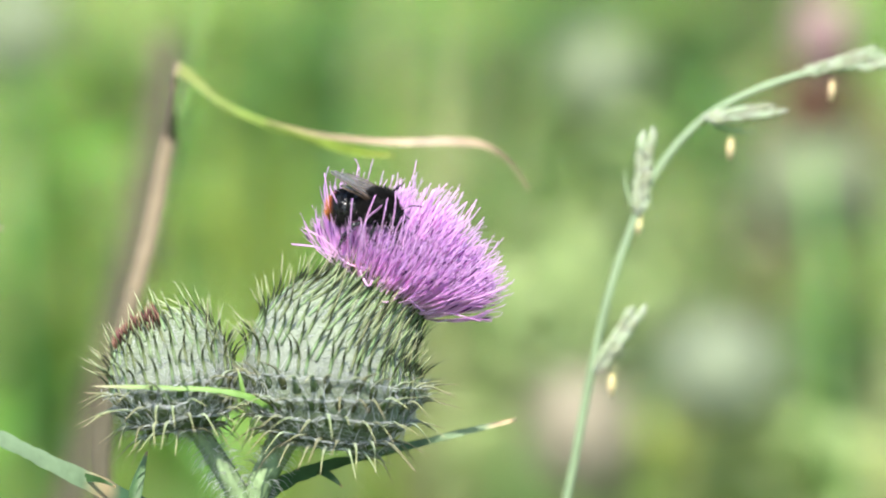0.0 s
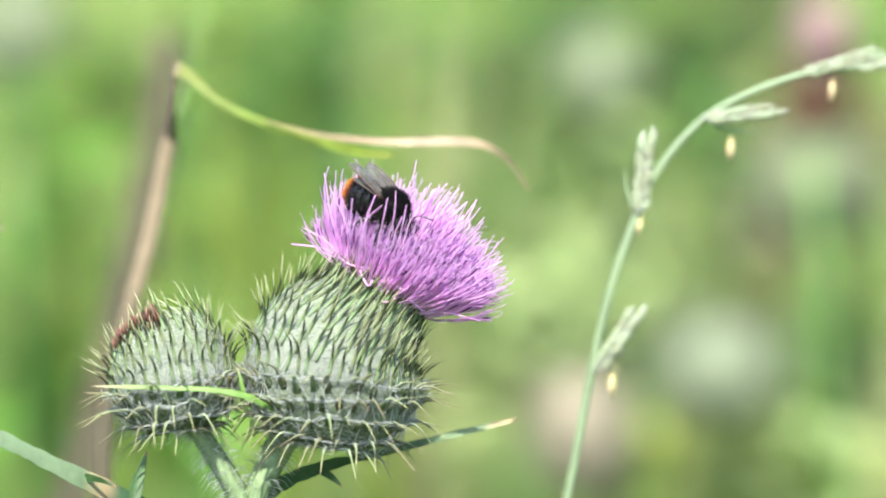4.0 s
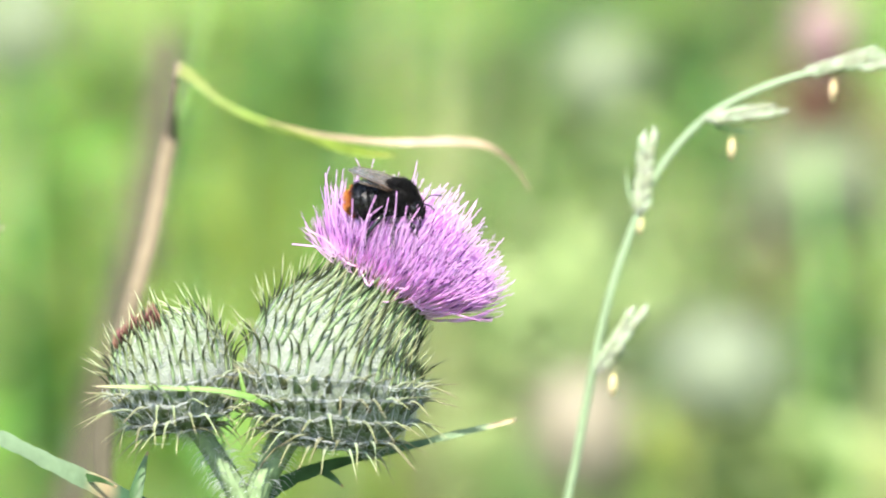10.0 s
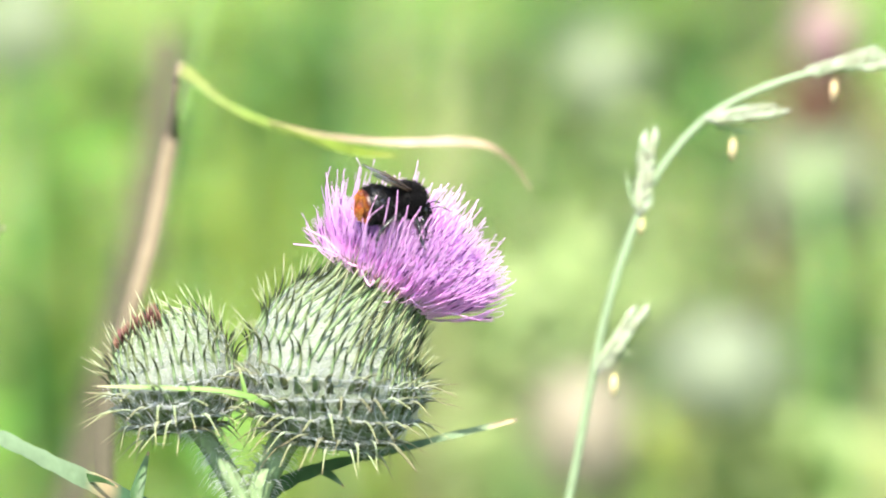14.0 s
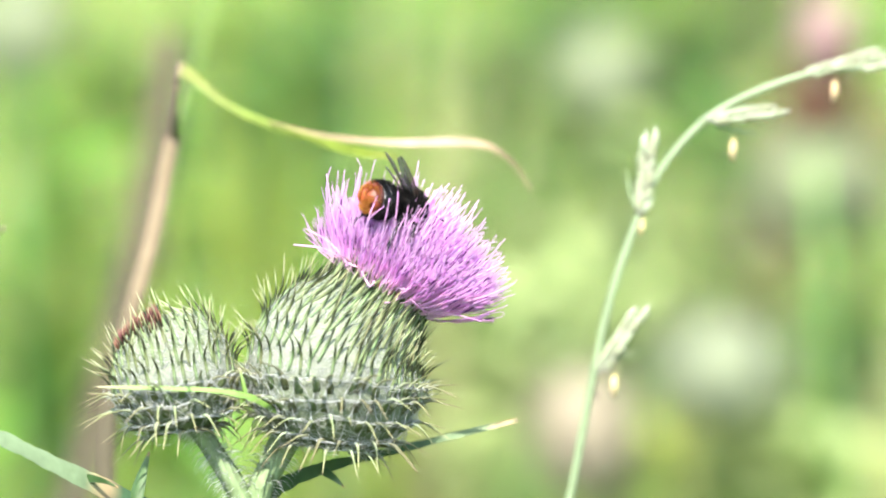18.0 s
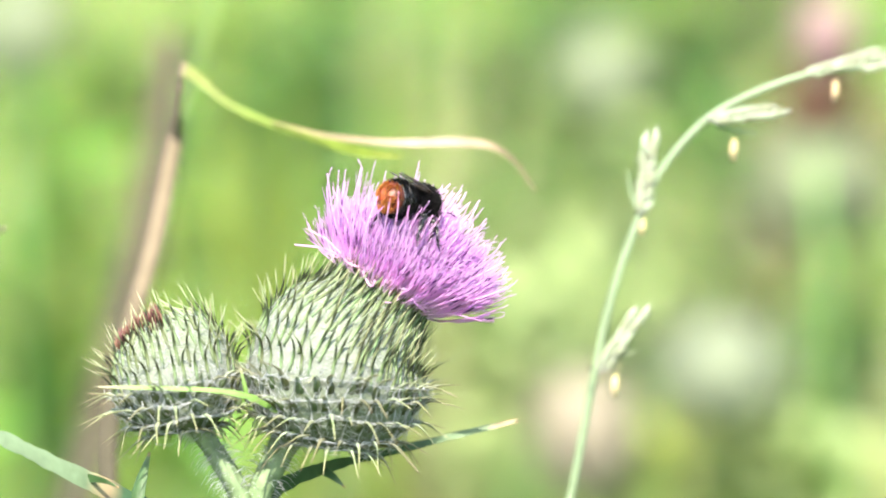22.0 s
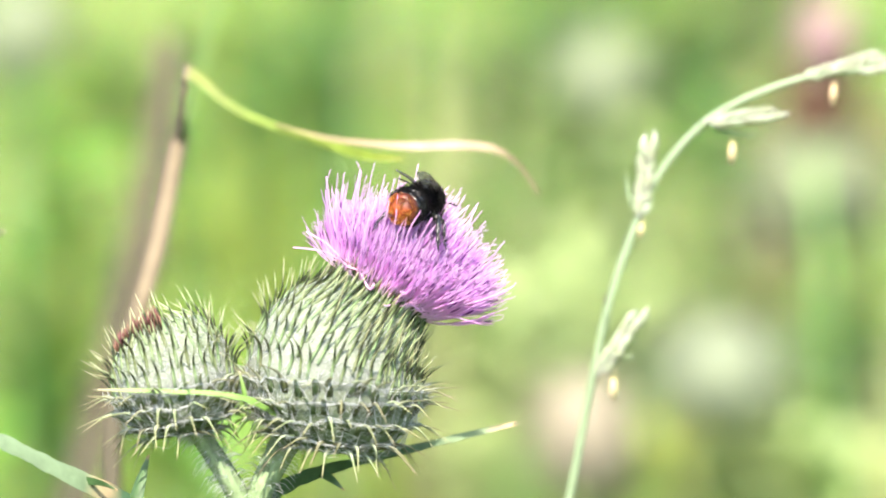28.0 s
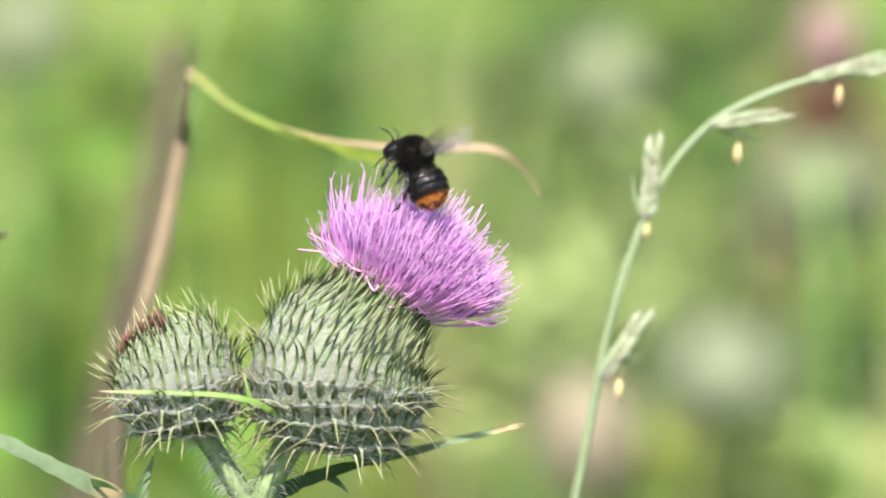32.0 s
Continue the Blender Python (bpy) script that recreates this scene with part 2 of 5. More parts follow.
class Geo:
    """Gathers faces for one mesh."""

    def __init__(self):
        self.v, self.f, self.a, self.m = [], [], [], []

    def ring(self, c, x, y, rx, ry, sides, along, phase=0.0):
        i0 = len(self.v)
        for k in range(sides):
            w = math.tau * k / sides + phase
            self.v.append(c + x * (rx * math.cos(w)) + y * (ry * math.sin(w)))
            self.a.append(along)
        return i0

    def join(self, a, b, sides, mi):
        for k in range(sides):
            j = (k + 1) % sides
            self.f.append((a + k, a + j, b + j, b + k))
            self.m.append(mi)

    def tube(self, pts, radii, sides=6, flat=1.0, mi=0, side=None, along=(0.0, 1.0), cap=True, flute=0.0):
        """A round or flattened rod along pts; radii are given at even steps."""
        n = len(pts)
        x = None
        prev = None
        for i, c in enumerate(pts):
            tan = (pts[min(i + 1, n - 1)] - pts[max(i - 1, 0)]).normalized()
            if x is None:
                x = Vector(side) if side is not None else (Vector((0, 0, 1)) if abs(tan.z) < 0.9 else Vector((1, 0, 0))).cross(tan)
            x = (x - tan * x.dot(tan)).normalized()
            y = tan.cross(x)
            u = i / (n - 1)
            s = u * (len(radii) - 1)
            k = min(int(s), len(radii) - 2)
            r = radii[k] + (radii[k + 1] - radii[k]) * (s - k)
            ring = self.ring(c, x, y, r, r * flat, sides, along[0] + (along[1] - along[0]) * u)
            if flute:
                for q in range(ring, ring + sides, 2):
                    self.v[q] = c + (self.v[q] - c) * (1 - flute)
            if prev is not None:
                self.join(prev, ring, sides, mi)
            elif cap:
                self.f.append(tuple(range(ring + sides - 1, ring - 1, -1)))
                self.m.append(mi)
            prev = ring
        if cap:
            self.f.append(tuple(range(prev, prev + sides)))
            self.m.append(mi)
        return self

    def lathe(self, base, axis, prof, sides=32, mi=0):
        """A turned body: prof holds (height along axis, radius)."""
        axis = Vector(axis).normalized()
        x = axis.orthogonal().normalized()
        y = axis.cross(x)
        prev = None
        for i, (s, r) in enumerate(prof):
            ring = self.ring(base + axis * s, x, y, r, r, sides, i / (len(prof) - 1))
            if prev is not None:
                self.join(prev, ring, sides, mi)
            else:
                self.f.append(tuple(range(ring + sides - 1, ring - 1, -1)))
                self.m.append(mi)
            prev = ring
        self.f.append(tuple(range(prev, prev + sides)))
        self.m.append(mi)
        return self

    def egg(self, c, rad, sides=20, rings=12, mi=0, turn=None, rough=0.0):
        """An egg-shaped body with half axes rad, long axis x."""
        turn = turn or Matrix.Identity(3)
        c = Vector(c)
        prev = None
        for i in range(rings + 1):
            w = math.pi * (0.02 + 0.96 * i / rings)
            xx, rr = -math.cos(w), math.sin(w)
            i0 = len(self.v)
            for k in range(sides):
                q = math.tau * k / sides
                p = Vector((xx * rad[0], rr * rad[1] * math.cos(q), rr * rad[2] * math.sin(q)))
                if rough:
                    p *= 1 + rough * noise.noise(p * 900)
                self.v.append(c + turn @ p)
                self.a.append(i / rings)
            if prev is not None:
                self.join(prev, i0, sides, mi)
            else:
                self.f.append(tuple(range(i0 + sides - 1, i0 - 1, -1)))
                self.m.append(mi)
            prev = i0
        self.f.append(tuple(range(prev, prev + sides)))
        self.m.append(mi)
        return self

    def strap(self, pts, widths, side, thick=0.0002, fold=0.25, mi=0, along=(0.0, 1.0)):
        """A leaf-like strap with a raised fold down its middle and a thickness of its own."""
        n = len(pts)
        prev = None
        side = Vector(side)
        for i, c in enumerate(pts):
            tan = (pts[min(i + 1, n - 1)] - pts[max(i - 1, 0)]).normalized()
            x = (side - tan * side.dot(tan)).normalized()
            y = tan.cross(x)
            u = i / (n - 1)
            s = u * (len(widths) - 1)
            k = min(int(s), len(widths) - 2)
            w = (widths[k] + (widths[k + 1] - widths[k]) * (s - k)) / 2
            i0 = len(self.v)
            for a, b in ((-1, 0), (0, -fold * w + thick), (1, 0), (1, 0), (0, -fold * w - thick), (-1, 0)):
                self.v.append(c + x * (a * w) + y * b)
                self.a.append(along[0] + (along[1] - along[0]) * u)
            if prev is not None:
                for k in (0, 1, 3, 4):
                    self.f.append((prev + k, prev + k + 1, i0 + k + 1, i0 + k))
                    self.m.append(mi)
            prev = i0
        return self

    def add(self, other, m, mi=0):
        i0 = len(self.v)
        self.v += [m @ p for p in other.v]
        self.a += other.a
        self.f += [tuple(i + i0 for i in f) for f in other.f]
        self.m += [k + mi for k in other.m]
        return self

    def mesh(self, name, mats, inverse=None, smooth=True):
        me = bpy.data.meshes.new(name)
        v = [inverse @ p for p in self.v] if inverse is not None else self.v
        me.from_pydata([tuple(p) for p in v], [], self.f)
        for m in mats if isinstance(mats, (list, tuple)) else [mats]:
            me.materials.append(m)
        me.attributes.new("along", "FLOAT", "POINT").data.foreach_set("value", np.array(self.a, dtype=np.float32))
        me.polygons.foreach_set("material_index", self.m)
        me.polygons.foreach_set("use_smooth", [smooth] * len(self.f))
        me.update()
        return me


def where(ob):
    """The place of a thing or part in the world."""
    m = ob.matrix_basis.copy()
    while ob.parent:
        ob = ob.parent
        m = ob.matrix_basis @ m
    return m


def thing(name, place, label, category, group="", kind=""):
    ob = new(name)
    ob.empty_display_size = 0.01
    ob.matrix_basis = place if isinstance(place, Matrix) else Matrix.Translation(place)
    return tagged(ob, label, category, group, kind)


def part(name, geo, mats, parent, label="", kind="", local=False, m=None):
    """Links geo, given in the world or (local) in its own space at m, as one mesh under parent."""
    me = geo if isinstance(geo, bpy.types.Mesh) else geo.mesh(name, mats, None if local else where(parent).inverted())
    ob = new(name, me)
    ob.parent = parent
    if m is not None:
        ob.matrix_basis = m
    return tagged(ob, label, "", "", kind)


def frame_of(origin, along, out):
    """A pose whose y runs along, whose z points out."""
    y = Vector(along).normalized()
    z = Vector(out)
    z = (z - y * z.dot(y)).normalized()
    x = y.cross(z)
    return Matrix.Translation(origin) @ Matrix((x, y, z)).transposed().to_4x4()


def down_to_ground(p, lean=0.0):
    return Vector((p.x + lean, p.y, 0.0))

# ---- the meadow ----


def build_ground():
    bm = bmesh.new()
    bmesh.ops.create_grid(bm, x_segments=40, y_segments=40, size=1.0)
    for v in bm.verts:
        far = max(abs(v.co.x), abs(v.co.y))
        v.co *= 12 + 1500 * max(0, far - 0.6) ** 2
        if far < 0.95 and v.co.length > 1.5:
            v.co.z += 0.03 * noise.noise(v.co * 0.4)
    me = bpy.data.meshes.new("ground")
    bm.to_mesh(me)
    bm.free()
    me.materials.append(M_GROUND)
    tagged(new("ground", me), "mossy green meadow soil under tall summer grass", "ground", kind="structure")


def meadow_blades(name, mat, count, seed, near, far, spread, tall, width, label, outside=False, curve=1.3):
    """Countless grass blades, joined; outside leaves room for the denser stand and for the camera."""
    rnd = random.Random(seed)
    g = Geo()
    for _ in range(count):
        y = near + (far - near) * rnd.random() ** curve
        x = rnd.uniform(-1, 1) * (spread[0] + spread[1] * y)
        if outside and abs(x) < max(0.5, 0.25 + 0.16 * y) and y > -1.6:
            continue
        h = tall[0] + (tall[1] - tall[0]) * rnd.random()
        lean = Vector((rnd.gauss(0, 0.16), rnd.gauss(0, 0.16), 0)) * h
        base = Vector((x, y, -0.02))
        droop = rnd.uniform(0.0, 0.25) * h
        pts = [base, base + lean * 0.25 + Vector((0, 0, h * 0.45)), base + lean * 0.7 + Vector((0, 0, h * 0.8)), base + lean * 1.4 + Vector((0, 0, h - droop))]
        w = width * rnd.uniform(0.6, 1.4)
        a = rnd.uniform(0, math.pi)
        g.strap(smooth_line(pts, 3 if outside else 5), (w * 0.7, w, w * 0.8, w * 0.1), (math.cos(a), math.sin(a), 0), 0.0003)
    ob = new(name, g.mesh(name, mat))
    return tagged(ob, label, "grass", kind="stuff")


build_ground()


def build_meadow():
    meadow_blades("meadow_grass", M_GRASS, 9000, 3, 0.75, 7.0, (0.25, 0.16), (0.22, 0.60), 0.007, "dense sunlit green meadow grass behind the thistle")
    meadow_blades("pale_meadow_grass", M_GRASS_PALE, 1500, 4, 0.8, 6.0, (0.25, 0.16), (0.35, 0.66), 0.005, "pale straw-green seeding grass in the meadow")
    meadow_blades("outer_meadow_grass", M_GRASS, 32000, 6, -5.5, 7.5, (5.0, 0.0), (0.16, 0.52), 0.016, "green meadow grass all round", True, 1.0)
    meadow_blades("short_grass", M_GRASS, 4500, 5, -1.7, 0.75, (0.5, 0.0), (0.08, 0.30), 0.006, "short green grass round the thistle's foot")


def meadow_herb(x, y, d, size, mat, seed, label, leaves=16):
    """A leafy meadow herb: stem to the ground and a tuft of broad leaves round its top."""
    rnd = random.Random(seed)
    top = at(x, y, d)
    foot = down_to_ground(top, rnd.uniform(-0.05, 0.05))
    ob = thing("meadow_herb", foot, label, "herb", "herbs in the meadow")
    line = smooth_line([foot - Vector((0, 0, 0.01)), foot.lerp(top, 0.5) + Vector((0.01, 0.0, 0)), top], 8)
    part("stem", Geo().tube(line, (0.002, 0.0015, 0.001), 6), M_STEM_BACK, ob)
    for k in range(leaves):
        u = rnd.uniform(0.0, 1.0)
        p = top - Vector((0, 0, u * size * 1.2))
        a = rnd.uniform(0, math.tau)
        out = Vector((math.cos(a), math.sin(a) * 0.7, rnd.uniform(-0.1, 0.9)))
        ln = size * rnd.uniform(0.5, 1.0)
        pts = smooth_line([p, p + out * ln * 0.5 + Vector((0, 0, 0.1 * ln)), p + out * ln - Vector((0, 0, 0.2 * ln))], 5)
        part("leaf", Geo().strap(pts, (0.1 * ln, 0.34 * ln, 0.30 * ln, 0.03 * ln), (-math.sin(a), math.cos(a), 0.2), 0.0003), mat, ob)
    return ob


def far_head(x, y, d, radius, mat, seed, label, squash=1.0, spikes=110, name="thistle_bud", tuft=None):
    """A round flower head on its stem, out of the lens's depth."""
    rnd = random.Random(seed)
    c = at(x, y, d)
    foot = down_to_ground(c, rnd.uniform(-0.06, 0.06))
    ob = thing(name, foot, label, "flower head", "flower heads behind")
    up = Vector((rnd.uniform(-0.2, 0.2), -0.15, 1)).normalized()
    line = smooth_line([foot - Vector((0, 0, 0.01)), foot.lerp(c, 0.6) + Vector((rnd.uniform(-0.02, 0.02), 0, 0)), c - up * radius * 0.8 * squash], 10)
    part("stem", Geo().tube(line, (0.0014, 0.0012, 0.0009, 0.0014), 7), M_STEM_BACK, ob)
    prof = [(-radius * squash * math.cos(w), radius * max(0.12, math.sin(w))) for w in np.linspace(0.1, 2.75, 12)]
    globe = part("globe", Geo().lathe(c, up, prof, 20), mat, ob)
    g = Geo()
    x0 = up.orthogonal().normalized()
    y0 = up.cross(x0)
    for k in range(spikes):
        w = math.acos(1 - 1.9 * (k + 0.5) / spikes)
        a = k * 2.399963
        n = (-up * math.cos(w) * squash + (x0 * math.cos(a) + y0 * math.sin(a)) * math.sin(w)).normalized()
        p = c - up * radius * squash * math.cos(w) + (x0 * math.cos(a) + y0 * math.sin(a)) * radius * math.sin(w)
        q = p + (n + up * 0.5) * radius * rnd.uniform(0.25, 0.45)
        g.tube([p - n * radius * 0.05, p.lerp(q, 0.5) + n * radius * 0.03, q], (radius * 0.07, radius * 0.045, radius * 0.006), 4)
    part("spiny_coat", g, mat, globe, kind="stuff")
    if tuft:
        g = Geo()
        for k in range(140):
            r = radius * 0.62 * math.sqrt((k + 0.5) / 140)
            a = k * 2.399963
            o = x0 * math.cos(a) + y0 * math.sin(a)
            p = c + up * radius * squash * 0.7 + o * r
            q = p + up * radius * rnd.uniform(2.0, 2.9) + o * r * 0.4
            g.tube([p, p.lerp(q, 0.5), q], (radius * 0.03, radius * 0.04, radius * 0.02), 4)
        part("tuft", g, tuft, ob, "faded pink florets", kind="stuff")
    return ob


def tall_grass(x, top, d, width, mat, seed, label):
    """A tuft of tall grass: several blades from one foot."""
    rnd = random.Random(seed)
    c = at(x, top, d)
    foot = down_to_ground(at(x, 441, d), rnd.uniform(-0.03, 0.03))
    ob = thing("grass_tuft", foot, label, "grass", "grass tufts behind")
    for k in range(7):
        end = c + Vector((rnd.gauss(0, width * 0.5), rnd.gauss(0, 0.03), rnd.uniform(-0.05, 0.02)))
        base = foot + Vector((rnd.gauss(0, 0.008), rnd.gauss(0, 0.008), -0.01))
        mid = base.lerp(end, 0.55) + Vector((rnd.gauss(0, width * 0.3), 0, 0.02))
        a = rnd.uniform(-0.6, 0.6)
        part("blade", Geo().strap(smooth_line([base, mid, end], 8), (0.004, 0.007, 0.006, 0.001), (math.cos(a), math.sin(a), 0), 0.0003), mat, ob)
    return ob


def build_background_heads():
    far_head(1060, 135, 680, 0.0125, M_HEAD_WHITE, 1, "pale woolly thistle bud on a tall stem", 0.9)
    far_head(1440, 335, 540, 0.0160, M_HEAD_GREEN, 2, "large pale green thistle bud among the grass", 0.9)
    far_head(1275, 660, 520, 0.0150, M_HEAD_PALE, 3, "whitish woolly thistle bud above leaves", 0.85)
    far_head(1032, 765, 500, 0.0118, M_HEAD_DRY, 4, "withered tan thistle head low in the grass", 1.25)
    far_head(1440, 190, 480, 0.0080, M_HEAD_DARK, 5, "brown flower head with faded pink florets", 0.8, 60, "pink_flower", M_HEAD_PINK)
    far_head(35, 60, 640, 0.0120, M_HEAD_WHITE, 6, "whitish seeding head on a tall stem", 1.3)
    far_head(1310, 425, 900, 0.0090, M_HEAD_DRY, 7, "withered straw-coloured head on a bent stem", 1.0)


def build_herbs():
    bright, dark, yellow = "sunlit bright green leafy herb in the meadow", "dark green leafy herb, meadow shade put into its leaf colour", "yellowish green leafy herb in the meadow"
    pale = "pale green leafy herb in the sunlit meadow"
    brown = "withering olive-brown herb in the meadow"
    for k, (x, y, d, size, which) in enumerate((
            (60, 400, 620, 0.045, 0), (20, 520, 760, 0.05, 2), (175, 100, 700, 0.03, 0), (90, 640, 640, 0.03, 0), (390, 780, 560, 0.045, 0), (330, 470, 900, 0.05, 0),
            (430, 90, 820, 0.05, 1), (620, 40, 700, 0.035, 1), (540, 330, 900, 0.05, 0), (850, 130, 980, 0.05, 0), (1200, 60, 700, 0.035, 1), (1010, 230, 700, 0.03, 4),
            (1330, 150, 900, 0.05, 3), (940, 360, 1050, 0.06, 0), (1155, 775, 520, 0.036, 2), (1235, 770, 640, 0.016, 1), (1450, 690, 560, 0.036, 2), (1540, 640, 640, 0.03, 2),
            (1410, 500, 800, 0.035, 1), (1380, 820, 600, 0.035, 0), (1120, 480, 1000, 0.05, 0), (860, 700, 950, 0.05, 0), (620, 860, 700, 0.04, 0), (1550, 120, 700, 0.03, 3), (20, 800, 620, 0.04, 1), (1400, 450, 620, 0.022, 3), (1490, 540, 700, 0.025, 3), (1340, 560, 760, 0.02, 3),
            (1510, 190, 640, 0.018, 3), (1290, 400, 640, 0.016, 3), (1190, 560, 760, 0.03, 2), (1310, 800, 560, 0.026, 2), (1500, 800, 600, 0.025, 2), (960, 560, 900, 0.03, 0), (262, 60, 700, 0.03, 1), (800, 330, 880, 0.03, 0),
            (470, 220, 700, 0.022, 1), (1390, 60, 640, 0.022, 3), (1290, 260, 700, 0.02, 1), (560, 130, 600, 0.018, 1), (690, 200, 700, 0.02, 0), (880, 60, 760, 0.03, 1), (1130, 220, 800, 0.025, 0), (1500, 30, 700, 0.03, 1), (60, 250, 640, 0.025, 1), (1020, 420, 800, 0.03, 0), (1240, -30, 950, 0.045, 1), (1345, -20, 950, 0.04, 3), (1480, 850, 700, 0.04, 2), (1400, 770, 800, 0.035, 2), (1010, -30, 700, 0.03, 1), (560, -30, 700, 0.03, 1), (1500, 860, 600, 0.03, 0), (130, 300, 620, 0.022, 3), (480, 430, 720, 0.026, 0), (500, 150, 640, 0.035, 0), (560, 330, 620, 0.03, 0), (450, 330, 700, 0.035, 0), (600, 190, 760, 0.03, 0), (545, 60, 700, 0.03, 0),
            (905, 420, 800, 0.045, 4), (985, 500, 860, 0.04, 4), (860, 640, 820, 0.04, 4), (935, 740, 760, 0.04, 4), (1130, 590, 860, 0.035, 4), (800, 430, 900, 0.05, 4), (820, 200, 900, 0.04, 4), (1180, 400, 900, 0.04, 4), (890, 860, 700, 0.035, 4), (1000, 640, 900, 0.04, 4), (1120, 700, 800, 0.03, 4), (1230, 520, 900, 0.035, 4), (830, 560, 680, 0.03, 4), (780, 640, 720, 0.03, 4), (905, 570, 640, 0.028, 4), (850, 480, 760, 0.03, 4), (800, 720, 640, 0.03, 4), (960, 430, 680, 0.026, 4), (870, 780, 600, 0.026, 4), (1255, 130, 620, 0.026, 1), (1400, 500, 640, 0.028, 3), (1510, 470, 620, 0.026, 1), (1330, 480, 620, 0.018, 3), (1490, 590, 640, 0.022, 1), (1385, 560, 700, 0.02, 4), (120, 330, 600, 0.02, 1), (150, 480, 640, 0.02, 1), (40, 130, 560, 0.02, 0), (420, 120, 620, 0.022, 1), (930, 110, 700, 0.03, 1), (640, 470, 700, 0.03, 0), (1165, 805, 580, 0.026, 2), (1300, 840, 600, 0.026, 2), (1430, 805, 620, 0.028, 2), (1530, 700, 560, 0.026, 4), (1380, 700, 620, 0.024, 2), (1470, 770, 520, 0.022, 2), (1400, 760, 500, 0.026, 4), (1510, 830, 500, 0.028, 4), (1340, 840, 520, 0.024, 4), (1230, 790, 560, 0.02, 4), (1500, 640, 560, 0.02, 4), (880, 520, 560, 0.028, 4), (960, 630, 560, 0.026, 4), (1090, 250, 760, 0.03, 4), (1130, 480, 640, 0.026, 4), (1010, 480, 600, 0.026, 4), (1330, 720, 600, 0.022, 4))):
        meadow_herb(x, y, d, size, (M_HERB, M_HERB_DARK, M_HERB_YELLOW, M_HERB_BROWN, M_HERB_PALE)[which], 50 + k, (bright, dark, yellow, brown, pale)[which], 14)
    for k, (x, top, d, width, mat, label) in enumerate((
            (735, -60, 620, 0.03, M_GRASS_PALE, "tall pale yellow-green grass tuft"), (160, -40, 700, 0.04, M_GRASS, "tall green grass tuft"), (870, 260, 800, 0.05, M_GRASS_PALE, "pale grass tuft among the herbs"),
            (540, -60, 900, 0.05, M_GRASS, "tall green grass tuft"), (1270, 60, 1000, 0.06, M_GRASS_PALE, "tall pale yellow-green grass tuft"),
            (440, -40, 560, 0.03, M_GRASS, "tall green grass tuft"), (1010, 260, 950, 0.06, M_GRASS_PALE, "pale grass tuft among the herbs"), (1150, 420, 1000, 0.06, M_GRASS_PALE, "pale grass tuft among the herbs"),
            (940, 340, 1050, 0.07, M_GRASS_PALE, "pale grass tuft among the herbs"), (1470, 620, 850, 0.06, M_GRASS_PALE, "pale grass tuft among the herbs"), (1420, 590, 600, 0.04, M_GRASS_PALE, "pale grass tuft among the herbs"), (1530, 620, 560, 0.04, M_GRASS_PALE, "pale grass tuft among the herbs"))):
        tall_grass(x, top, d, width, mat, 90 + k, label)


# ---- thistle ----


class Profile:
    """A turned body on a bent axis: heights along the axis and radii in tenths of a millimetre."""

    def __init__(self, spine, hs, rs):
        self.line = smooth_line(spine, 60)
        self.at_ = [0.0]
        for p, q in zip(self.line, self.line[1:]):
            self.at_.append(self.at_[-1] + (q - p).length * 1e4)
        k = self.at_[-1] / hs[-1]
        self.hs, self.rs = [h * k for h in hs], rs
        self.top = self.at_[-1]

    def r(self, h):
        return float(np.interp(h, self.hs, self.rs))

    def middle(self, h):
        """Place on the axis, the axis' way and two ways across it."""
        i = min(max(int(np.searchsorted(self.at_, h)), 1), len(self.line) - 1)
        f = (h - self.at_[i - 1]) / (self.at_[i] - self.at_[i - 1])
        c = self.line[i - 1].lerp(self.line[i], f)
        k0, k1 = max(0, i - 5), min(len(self.line) - 1, i + 4)
        axis = (self.line[k1] - self.line[k0]).normalized()
        x = away(0, 0, 1)
        x = (x - axis * x.dot(axis)).normalized()
        return c, axis, x, axis.cross(x)

    def place(self, h, a):
        c, axis, x, y = self.middle(h)
        return c + (x * math.cos(a) + y * math.sin(a)) * self.r(h) * 1e-4

    def spot(self, h, a):
        """Place, way up along the surface and outward normal."""
        p = self.place(h, a)
        t = (self.place(h + 5, a) - self.place(h - 5, a)).normalized()
        c, axis, x, y = self.middle(h)
        o = x * math.cos(a) + y * math.sin(a)
        return p, t, (o - t * o.dot(t)).normalized()

    def body(self, rings, sides):
        g = Geo()
        prev = None
        for i in range(rings + 1):
            h = self.top * i / rings
            c, axis, x, y = self.middle(h)
            ring = g.ring(c, x, y, self.r(h) * 1e-4, self.r(h) * 1e-4, sides, i / rings)
            if prev is not None:
                g.join(prev, ring, sides, 0)
            else:
                g.f.append(tuple(range(ring + sides - 1, ring - 1, -1)))
                g.m.append(0)
            prev = ring
        g.f.append(tuple(range(prev, prev + sides)))
        g.m.append(0)
        return g


